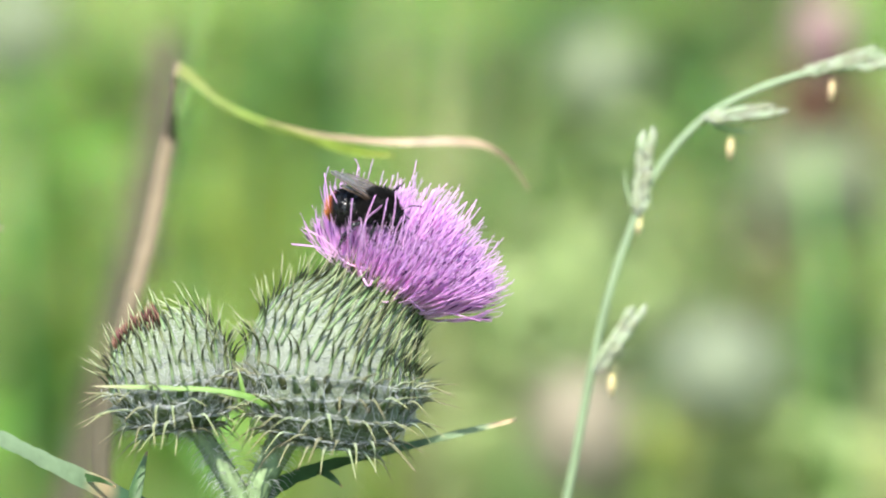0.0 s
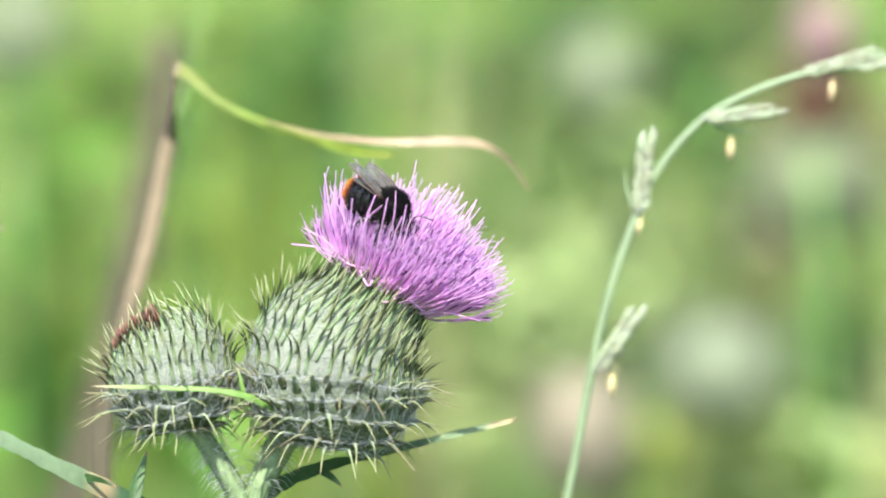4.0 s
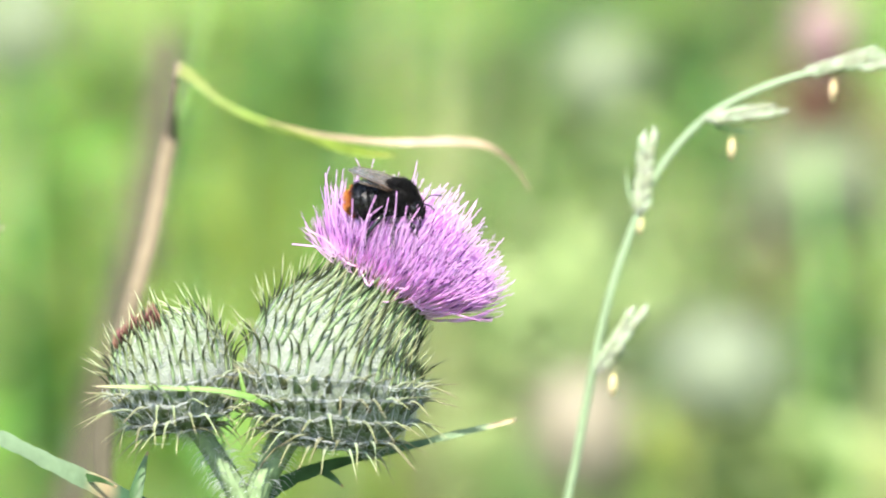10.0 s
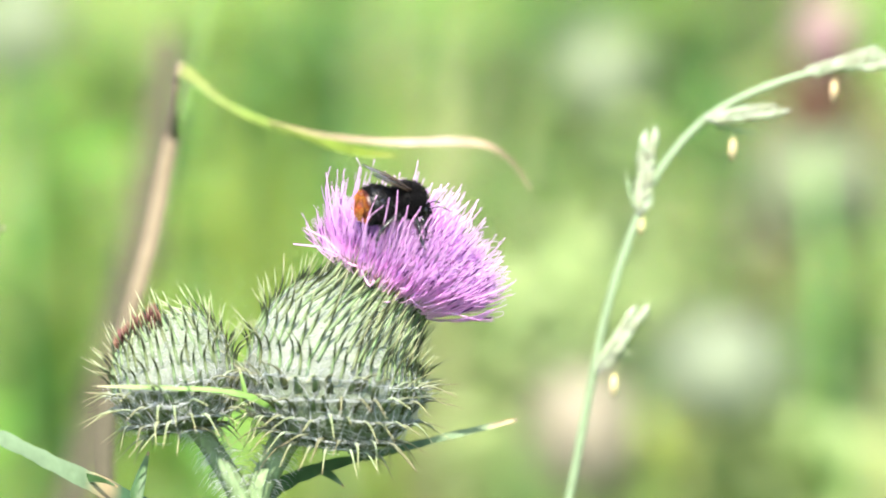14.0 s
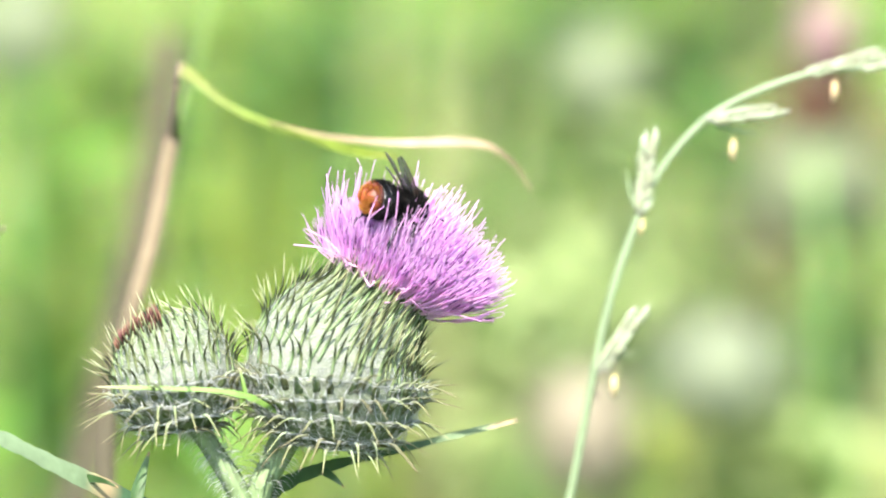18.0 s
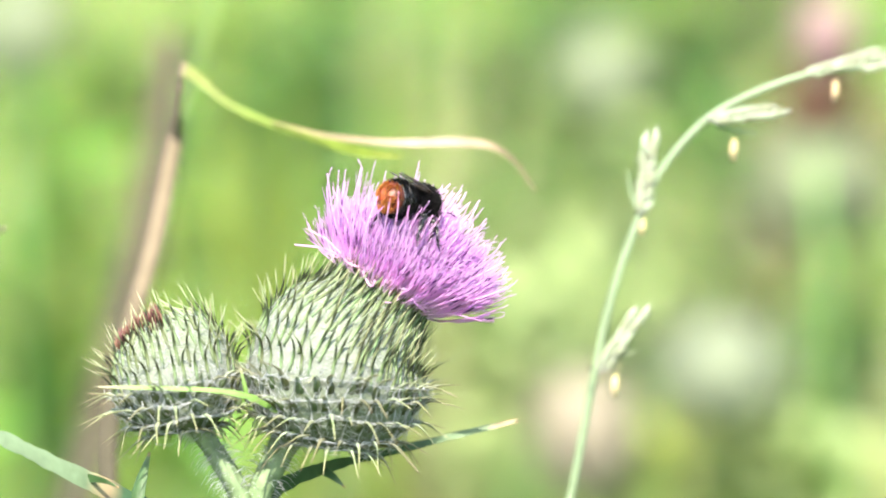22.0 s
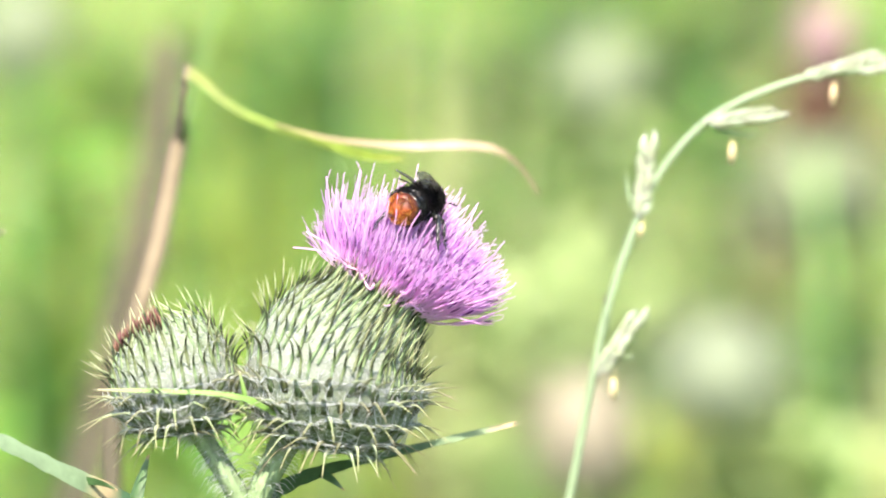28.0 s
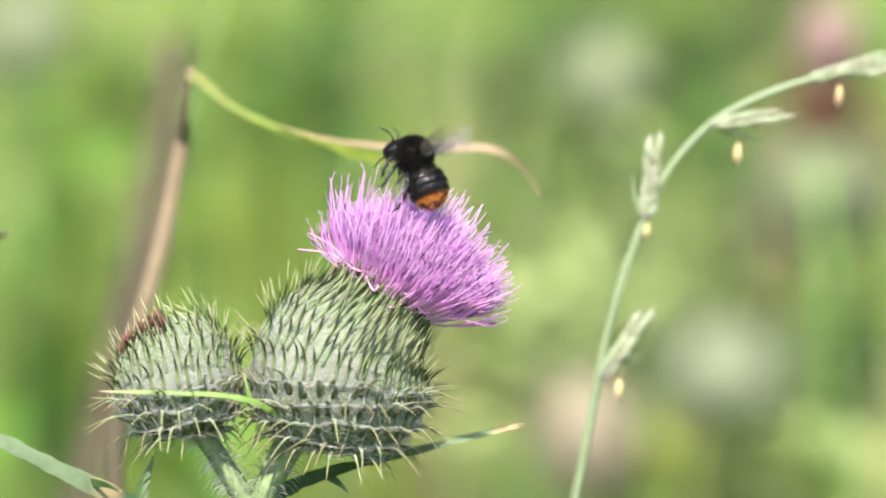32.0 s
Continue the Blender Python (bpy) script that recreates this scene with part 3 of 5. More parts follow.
def bract_geo(angle, length, seed, hooked):
    """A bract: a scale close to the head that narrows into a spine turned out by angle degrees; low ones stand off at a shoulder and hook back."""
    rnd = random.Random(seed)
    w = radians(angle)
    if hooked:
        pts = [Vector((0, -0.0016, -0.0003)), Vector((0, 0.0, 0.0004)), Vector((0, 0.0010, 0.0010))]
        bend = (0.6, 0.9, 1.0, 1.02, 1.03, 1.02)
        shape = (0.00080, 0.00074, 0.00056, 0.00036, 0.00024, 0.00018, 0.00013, 0.00008, 0.00001)
    else:
        pts = [Vector((0, -0.0024, -0.0002)), Vector((0, -0.0006, 0.00015)), Vector((0, 0.0008, 0.0004))]
        bend = (0.35, 0.65, 0.9, 1.0, 1.0, 1.0)
        shape = (0.00030, 0.00031, 0.00027, 0.00024, 0.00021, 0.00016, 0.00011, 0.00007, 0.00001)
    skew = rnd.gauss(0, 0.18 if hooked else 0.09)
    for q in bend:
        v = w * q
        pts.append(pts[-1] + Vector((skew + rnd.gauss(0, 0.015), math.cos(v), math.sin(v))).normalized() * (length / 6))
    return Geo().tube(pts, shape, 5, 0.62 if hooked else 0.8, side=(1, 0, 0))


def dress(globe, prof, rows, seed, length, pitch, limit=300):
    """Sets rows of bracts round a head: height, angle and kind (hooked, dark, straw); those that face away are joined. Returns the hooked ones' shoulders, row by row."""
    rnd = random.Random(seed)
    inv = where(globe).inverted()
    meshes, rest, shoulders = {}, {}, []
    made = 0
    view = away(0, 0, 1)
    mats = {"hooked": M_BRACT_LOW, "dark": M_BRACT_HIGH, "straw": M_BRACT_STRAW}
    for i, (h, ang, kind) in enumerate(rows):
        count = max(9, round(math.tau * prof.r(h) / (pitch + 4 * (kind == "hooked"))))
        geos = [bract_geo(ang + (q - 2.5) * (9 if kind == "hooked" else 5), length * (1.0, 0.78, 1.2, 0.92, 1.1, 0.86)[q], seed * 100 + i * 6 + q, kind == "hooked") for q in range(6)]
        edge = []
        for k in range(count):
            a = (k + 0.5 * (i % 2)) / count * math.tau + rnd.gauss(0, 0.03)
            p, t, n = prof.spot(h + rnd.gauss(0, 3), a)
            q = rnd.randrange(6)
            m = frame_of(p, t + n.cross(t) * rnd.gauss(0, 0.16 if kind == "hooked" else 0.07), n)
            if kind == "hooked":
                edge.append((p + t * 0.0010 + n * 0.0014, t, n, n.dot(view)))
            if n.dot(view) > -0.1 and made < limit:
                if (i, q) not in meshes:
                    meshes[i, q] = geos[q].mesh("bract", mats[kind])
                part("bract", meshes[i, q], None, globe, m=inv @ m)
                made += 1
            else:
                rest.setdefault(kind, Geo()).add(geos[q], m)
        if edge:
            shoulders.append(edge)
    for kind, g in rest.items():
        part("bract_rest", g, mats[kind], globe, kind="stuff")
    return shoulders


def cobweb(globe, prof, low, high, count, seed, shoulders):
    """White wool: threads strung from shoulder to shoulder of the hooked bracts, and short hairs felted on the rest of the head."""
    rnd = random.Random(seed)
    g = Geo()

    def thread(p, q, n, sag, r):
        mid = p.lerp(q, 0.5) + sag
        g.tube(smooth_line([p, mid, q], 4), (r, r * 0.7, r), 3, cap=False)

    for i, edge in enumerate(shoulders):
        for k, (p, t, n, facing) in enumerate(edge):
            if facing < -0.3:
                continue
            q = edge[(k + 1) % len(edge)][0]
            for _ in range(4):
                j = Vector((rnd.gauss(0, 1), rnd.gauss(0, 1), rnd.gauss(0, 1))) * 0.00012
                thread(p + j + t * rnd.gauss(0, 0.0002), q - j + t * rnd.gauss(0, 0.0002), n, -n * rnd.uniform(0.0, 0.0007) + t * rnd.gauss(-0.0001, 0.00018), rnd.uniform(0.00005, 0.00010))
            for _ in range(7):
                b = p + n * rnd.uniform(-0.0012, 0.0008) + t * rnd.uniform(-0.0014, 0.0004)
                e = b + (n.cross(t) * rnd.choice((-1, 1)) * rnd.uniform(0.3, 1.2) + t * rnd.uniform(-1.2, 1.2)) * 0.0024 - n * rnd.uniform(0, 0.0012)
                thread(b, e, n, n * rnd.gauss(0, 0.0003), rnd.uniform(0.00002, 0.00004))
            if i + 1 < len(shoulders):
                up = min(shoulders[i + 1], key=lambda s: (s[0] - p).length)
                for _ in range(4):
                    j = Vector((rnd.gauss(0, 1), rnd.gauss(0, 1), rnd.gauss(0, 1))) * 0.0003
                    thread(p + j, up[0] - j - n * 0.0004, n, -n * rnd.uniform(0.0002, 0.0009), rnd.uniform(0.00003, 0.00006))
    for _ in range(count):
        a = rnd.uniform(0, math.tau)
        h = low + (high - low) * rnd.random()
        p, t, n = prof.spot(h, a)
        if n.dot(view_way()) < -0.15:
            continue
        d = (t * rnd.gauss(0.5, 0.6) + n.cross(t) * rnd.gauss(0, 0.7)).normalized()
        ln = rnd.uniform(0.0010, 0.0030)
        g.tube([p + n * 0.00004, p + d * ln * 0.5 + n * rnd.uniform(0.00005, 0.0002), p + d * ln + n * rnd.uniform(0, 0.00015)], (0.00003, 0.000034, 0.00001), 3, cap=False)
    part("wool", g, M_WOOL, globe, "white cobweb of fine hairs", kind="stuff")


def view_way():
    return away(0, 0, 1)


def floret_geo(bend, length, seed):
    """A floret: slender tube, narrow lobes, dark anther tube and pale style."""
    rnd = random.Random(seed)
    pts = [Vector((0, 0, 0))]
    n = 9
    for i in range(n):
        u = (i + 1) / n
        w = radians(bend) * (1.0 - 0.42 * u) + rnd.gauss(0, 0.06)
        pts.append(pts[-1] + Vector((math.sin(w), rnd.gauss(0, 0.05), math.cos(w))) * (length / n))
    g = Geo()
    r = 0.00016
    g.tube(pts[:7], (r, r, r * 1.1, r * 1.4), 4, along=(0, 0.6), cap=False)
    head = (pts[7] - pts[5]).normalized()
    for k in range(2):
        a = k / 2 * math.tau + rnd.uniform(0, 1)
        o = Vector((math.cos(a), math.sin(a), 0))
        o = (o - head * o.dot(head)).normalized()
        p = pts[6] + o * r
        q = p + head * length * rnd.uniform(0.16, 0.30) + o * length * rnd.uniform(0.02, 0.10)
        g.tube([p, p.lerp(q, 0.5) + o * length * 0.008, q], (r * 0.7, r * 0.6, r * 0.25), 3, along=(0.6, 1.0), cap=False)
    g.tube(pts[6:9], (r * 1.2, r * 1.35, r * 1.1), 4, mi=1, along=(0, 0.74) if seed % 5 < 2 else (0.74, 0.80), cap=False)
    curl = Vector((rnd.gauss(0, 0.5), rnd.gauss(0, 0.5), rnd.gauss(0, 0.3))) * length * 0.06
    g.tube(smooth_line([pts[8], pts[9], pts[9] + (pts[9] - pts[8]) * rnd.uniform(0.3, 1.3) + curl], 4), (r * 0.5, r * 0.45, r * 0.4), 4, mi=1, along=(0.8, 1.0))
    return g


def build_florets(head, prof, disc, seed):
    rnd = random.Random(seed)
    inv = where(head).inverted()
    bends = (4, 14, 24, 34, 44, 54, 64, 76, 88, 98)
    fan = away(0.44, 0.89, 0.12).normalized()
    centre, axis, across, beside = prof.middle(prof.top)
    geos = {(b, k): floret_geo(b, 0.0166 * (1.0, 0.93, 1.06, 0.98, 1.02)[k], b * 10 + k) for b in bends for k in range(5)}
    meshes = {}
    view = away(0, 0, 1)
    rest = Geo()
    total, made = 2000, 0
    for i in range(total):
        u = math.sqrt((i + 0.5) / total)
        a = i * 2.399963 + rnd.gauss(0, 0.05)
        o = across * math.cos(a) + beside * math.sin(a)
        p = centre + (axis * (-4 - 10 * u * u) + o * disc * u) * 1e-4
        leftward = max(0, -o.dot(away(1, 0, 0)))
        w = max(2, (62 - 18 * leftward - 28 * max(0, o.dot(view))) * u ** 1.1 + rnd.gauss(0, 8))
        if i > total - 180 and rnd.random() < 0.2:
            w = rnd.uniform(60, 78)
        grow = (1.10 - 0.19 * u) * (1 - 0.44 * u * max(0, o.dot(view))) * rnd.uniform(0.84, 1.10)
        if rnd.random() > 0.06:
            grow *= 1 - 0.42 * leftward * u ** 0.6
        b = min(bends, key=lambda q: abs(q - w))
        key = (b, rnd.randrange(5))
        side = (o - fan * o.dot(fan)).normalized()
        m = Matrix.Translation(p) @ Matrix((side, fan.cross(side), fan)).transposed().to_4x4() @ pose(0, 0, 0, rnd.gauss(0, 5), rnd.gauss(0, 4), rnd.gauss(0, 8)) @ Matrix.Scale(grow, 4)
        if (o.dot(view) * u > -0.25) and made < 300:
            if key not in meshes:
                meshes[key] = geos[key].mesh("floret", (M_FLORET, M_ANTHER))
            part("floret", meshes[key], None, head, m=inv @ m)
            made += 1
        else:
            rest.add(geos[key], m)
    # short pale tubes packed on the disc, added to brighten the gaps between florets
    for k in range(900):
        u = math.sqrt((k + 0.5) / 900)
        a = k * 2.399963
        o = across * math.cos(a) + beside * math.sin(a)
        p = centre + (axis * (-8 - 8 * u * u) + o * disc * u) * 1e-4
        d = (axis + o * u * (0.75 - 0.35 * max(0, o.dot(view)) - 0.3 * max(0, -o.dot(away(1, 0, 0)))) + Vector((rnd.gauss(0, 0.07), rnd.gauss(0, 0.07), rnd.gauss(0, 0.07)))).normalized()
        ln = rnd.uniform(0.0062, 0.0090) * (1 - 0.2 * u)
        rest.tube([p, p + d * ln * 0.5, p + d * ln + axis * 0.0004], (0.00024, 0.00028, 0.00016), 4, along=(0, 0.35), cap=False)
    part("floret_mass", rest, (M_FLORET, M_ANTHER), head, kind="stuff")
    # single long florets that stand out from the rest
    for k, (a, b, c) in enumerate((((628, 478, -4), (590, 400, -7), (574, 306, -8)), ((640, 484, -5), (612, 395, -8), (583, 330, -9)), ((650, 480, 2), (622, 380, 0), (634, 296, 0)),
                                   ((612, 466, -2), (572, 440, -6), (516, 432, -7)), ((616, 470, -4), (575, 425, -8), (538, 404, -9)), ((608, 462, -2), (570, 445, -4), (560, 437, -4)),
                                   ((752, 545, -3), (840, 528, -6), (894, 508, -7)), ((750, 535, -3), (835, 490, -7), (888, 462, -8)),
                                   ((640, 470, -10), (644, 400, -14), (664, 346, -14)), ((650, 470, -10), (648, 390, -14), (676, 364, -14)), ((660, 474, -10), (678, 390, -14), (686, 350, -14)),
                                   ((670, 470, -10), (696, 390, -14), (701, 338, -14)), ((690, 474, -10), (712, 400, -14), (719, 364, -14)), ((706, 474, -10), (722, 400, -14), (742, 367, -14)),
                                   ((620, 462, -8), (620, 400, -14), (623, 352, -14)), ((720, 478, -10), (744, 410, -14), (762, 380, -14)), ((634, 462, -9), (640, 400, -14), (638, 386, -14)), ((690, 470, -10), (700, 410, -14), (712, 384, -14)))):
        line = smooth_line([at(*a), at(*b), at(*c)], 8)
        g = Geo().tube(line, (0.00016, 0.00014, 0.00013, 0.00014, 0.00009) if k < 8 else (0.00009, 0.00008, 0.00008, 0.00009, 0.00006), 5, along=(0.1, 0.5))
        part("floret", g, (M_FLORET, M_ANTHER), head)
    # withered threads that curl out over the rim
    for a, b, c, r in (((636, 478, -9), (652, 506, -10.5), (664, 484, -9), 0.00020), ((598, 452, -6), (618, 468, -9), (646, 474, -9), 0.00014), ((690, 508, -9), (712, 512, -10.5), (724, 520, -9), 0.00016), ((662, 486, -9), (676, 498, -10), (690, 500, -9), 0.00014),
                       ((716, 518, -8), (730, 536, -9), (750, 552, -7), 0.00018), ((706, 524, -9), (690, 534, -10), (668, 534, -9), 0.00012), ((752, 552, -6), (800, 556, -6), (850, 568, -6), 0.00014)):
        part("thread", Geo().tube(smooth_line([at(*a), at(*b), at(*c)], 8), (r * 0.7, r, r, r * 0.6), 5, along=(0.1, 0.5)), M_FLORET, head)
    # dark reddish scales under the florets
    g = Geo()
    for k in range(90):
        a = k / 90 * math.tau + rnd.gauss(0, 0.03)
        p, t, n = prof.spot(prof.top - 12, a)
        q = p + t * rnd.uniform(0.0014, 0.0026) + n * rnd.uniform(0.0004, 0.0022)
        g.tube(smooth_line([p - n * 0.0003, p + t * 0.0012 + n * 0.0004, q], 4), (0.0004, 0.0004, 0.00008), 4, 0.4)
    part("inner_bract_rest", g, M_BRACT_PURPLE, head, "reddish purple inner scales", kind="stuff")


def hairs_on(line, radius, count, seed, length):
    rnd = random.Random(seed)
    g = Geo()
    for _ in range(count):
        i = rnd.randrange(len(line) - 1)
        p = line[i].lerp(line[i + 1], rnd.random())
        tan = (line[i + 1] - line[i]).normalized()
        o = Vector((rnd.gauss(0, 1), rnd.gauss(0, 1), rnd.gauss(0, 1)))
        o = (o - tan * o.dot(tan)).normalized()
        ln = length * rnd.uniform(0.4, 1.2)
        g.tube([p + o * radius * 0.8, p + o * (radius + ln * 0.5) + tan * ln * 0.1, p + o * (radius + ln) + Vector((0, 0, -0.2 * ln))], (0.00006, 0.00005, 0.00001), 3, cap=False)
    return g


def spiny_leaf(root, name, pts, widths, mat, label, spurs=(), side=None):
    """A narrow thistle leaf with side lobes that end in spines."""
    line = smooth_line(pts, 48)
    rnd = random.Random(len(label))
    n = len(widths) - 1
    edge = []
    for i in range(49):
        s = i / 48 * n
        k = min(int(s), n - 1)
        edge.append((widths[k] + (widths[k + 1] - widths[k]) * (s - k)) * (0.86 + 0.26 * abs(math.sin(i * 0.55 + rnd.uniform(-0.5, 0.5)))))
    leaf = part(name, Geo().strap(line, edge, side or away(0.1, 1, -0.5), 0.00012, 0.22), mat, root, label)
    for a, b, w in spurs:
        mid = a.lerp(b, 0.5) + away(0, 0.0004, 0.0004)
        part("lobe", Geo().strap(smooth_line([a, mid, b], 6), (w, w * 0.7, w * 0.15), away(1, 0.2, 0.3), 0.00025, 0.4), mat if mat is M_LEAF_LIT else M_LEAF, leaf)
    tip = line[-1]
    part("spine", Geo().tube([tip - (tip - line[-3]) * 0.3, tip, tip + (tip - line[-2]) * 0.8], (0.0003, 0.0002, 0.00003), 5), M_BRACT_LOW, leaf)
    return leaf


def build_thistle():
    fork = at(437, 908, 0)
    foot = down_to_ground(fork, -0.02)
    root = thing("thistle", foot, "flowering spear thistle with one open purple head and one bud", "thistle")
    main = smooth_line([foot - Vector((0, 0, 0.01)), foot.lerp(fork, 0.5) + Vector((0.012, 0, 0)), fork - Vector((0, 0, 0.02)), fork], 16)
    part("stem", Geo().tube(main, (0.0060, 0.0052, 0.0046, 0.0042, 0.0036, 0.0010), 18, flute=0.1), M_STEM, root)
    # the open head
    prof = Profile([at(580, 794, 0), at(586, 735, 0), at(589, 662, 0), at(608, 605, 0), at(643, 553, 0), at(675, 503, 0)], (0, 10, 30, 60, 95, 135, 175, 215, 255, 290, 325), (46, 82, 113, 136, 151, 157, 154, 138, 114, 97, 93))
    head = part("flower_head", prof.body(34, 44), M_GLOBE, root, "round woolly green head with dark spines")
    rows = [(8, 62, "hooked"), (26, 82, "hooked"), (52, 92, "hooked"), (85, 86, "hooked"), (116, 76, "hooked"), (144, 60, "dark"), (172, 50, "dark"), (196, 41, "dark"), (219, 35, "dark"), (241, 31, "dark"), (262, 28, "dark"), (281, 26, "dark"), (298, 24, "dark"), (311, 22, "dark")]
    shoulders = dress(head, prof, rows, 7, 0.0068, 24, 300)
    cobweb(head, prof, 20, 300, 3600, 8, shoulders)
    build_florets(head, prof, 92, 9)
    # the bud
    prof2 = Profile([at(322, 764, -2), at(314, 715, -2), at(305, 665, -2), at(295, 618, -1), at(282, 578, 1)], (0, 10, 30, 60, 95, 130, 160, 178, 188, 194), (34, 64, 90, 104, 109, 105, 90, 70, 48, 20))
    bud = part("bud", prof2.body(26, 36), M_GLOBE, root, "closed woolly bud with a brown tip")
    rows = [(8, 62, "hooked"), (26, 84, "hooked"), (50, 86, "hooked"), (76, 78, "hooked"), (100, 60, "dark"), (122, 44, "dark"), (143, 30, "dark"), (161, 18, "dark"), (175, 4, "straw"), (184, -8, "straw")]
    shoulders = dress(bud, prof2, rows, 17, 0.0065, 23, 280)
    cobweb(bud, prof2, 15, 175, 2400, 18, shoulders)
    rnd = random.Random(5)
    g = Geo()
    for k in range(100):
        p, t, n = prof2.spot(154 + 30 * rnd.random(), -0.5 + 0.55 * math.sin(k * 2.4))
        q = p + away(-0.1, 1, 0.1) * rnd.uniform(0.0010, 0.0020) + n * rnd.uniform(0.0006, 0.0012)
        g.tube([p, p.lerp(q, 0.5) + n * 0.0003, q], (0.00022, 0.00020, 0.00004), 4, 0.6)
    part("bud_tip", g, M_BRACT_PURPLE, bud, "brown withered inner bracts", kind="stuff")
    # branches
    b1 = smooth_line([fork - Vector((0, 0, 0.004)), at(418, 872, 0), at(387, 818, 0), at(354, 768, -1), at(332, 735, -1)], 14)
    branch = part("branch", Geo().tube(b1, (0.0024, 0.0020, 0.0018, 0.0023), 18, flute=0.14), M_STEM, root)
    part("hairs", hairs_on(b1, 0.0018, 420, 31, 0.0030), M_WOOL, branch, kind="stuff")
    b2 = smooth_line([fork - Vector((0, 0, 0.004)), at(456, 868, 1), at(482, 815, 2), at(507, 770, 2), at(530, 745, 2)], 14)
    branch = part("branch", Geo().tube(b2, (0.0024, 0.0023, 0.0026, 0.0034), 18, flute=0.14), M_STEM, root)
    part("hairs", hairs_on(b2, 0.0022, 300, 32, 0.0026), M_WOOL, branch, kind="stuff")
    # leaves round the fork
    spiny_leaf(root, "leaf", [at(486, 728, -10), at(440, 703, -13), at(380, 691, -14), at(300, 687, -14), at(225, 685, -13), at(165, 684, -12)], (0.0010, 0.0013, 0.0010, 0.0009, 0.0008, 0.0003), M_LEAF_LIT, "bright green spiny leaf across the bud", [(at(432, 704, -12), at(420, 650, -12), 0.0010)])
    spiny_leaf(root, "leaf", [at(470, 880, 2), at(510, 850, 5), at(580, 824, 8), at(700, 795, 12), at(820, 765, 15), at(912, 743, 16)], (0.0018, 0.0026, 0.0024, 0.0016, 0.0014, 0.0013, 0.0007), M_LEAF, "dark green spiny leaf with a tan tip", [(at(565, 832, 7), at(606, 862, 4), 0.0018)])
    spiny_leaf(root, "leaf", [at(400, 960, 6), at(300, 925, 2), at(190, 868, -4), at(100, 825, -12), at(0, 775, -18), at(-80, 742, -22)], (0.0030, 0.0050, 0.0042, 0.0036, 0.0030, 0.0028, 0.0006), M_LEAF_GREY, "grey-green spiny leaf with yellowed edges", [(at(235, 890, -2), at(260, 800, 2), 0.0030), (at(150, 845, -8), at(205, 862, -8), 0.0016)])
    return root


# ---- grasses beside the thistle ----


def spikelet(parent, base, tip, width, seed, florets=7):
    """A spikelet: overlapping pointed husks on a short axis."""
    rnd = random.Random(seed)
    d = tip - base
    ln = d.length
    d.normalize()
    side = d.cross(away(0, 0, 1)).normalized()
    ob = None
    for k in range(florets):
        u = k / florets * 0.76
        s = 1 if k % 2 else -1
        p = base + d * ln * u
        o = (side * s + away(0, 0, rnd.uniform(-0.6, 0.6))).normalized()
        q = p + d * ln * rnd.uniform(0.22, 0.32) + o * width * rnd.uniform(0.04, 0.18)
        m = p.lerp(q, 0.5) + o * width * 0.12
        h = Geo().tube(smooth_line([p, m, q], 6), (width * 0.12, width * 0.26, width * 0.20, width * 0.02), 6, 0.7)
        if ob is None:
            ob = part("spikelet", h, M_SPIKELET, parent)
        else:
            part("husk", h, M_SPIKELET, ob)
    return ob


def hanging_anther(parent, top, length, seed):
    rnd = random.Random(seed)
    end = top + Vector((rnd.uniform(-0.0006, 0.0006), 0, -length))
    g = Geo().tube([top, top.lerp(end, 0.4) + away(0.0004, 0, 0), end], (0.00005, 0.00005), 3)
    g.tube([end + Vector((0, 0, 0.0002)), end - Vector((0.0001, 0, 0.0018)), end - Vector((0.0003, 0, 0.0036))], (0.0005, 0.0008, 0.0004), 6)
    part("anther", g, M_POLLEN, parent, "straw yellow anther on a thread")


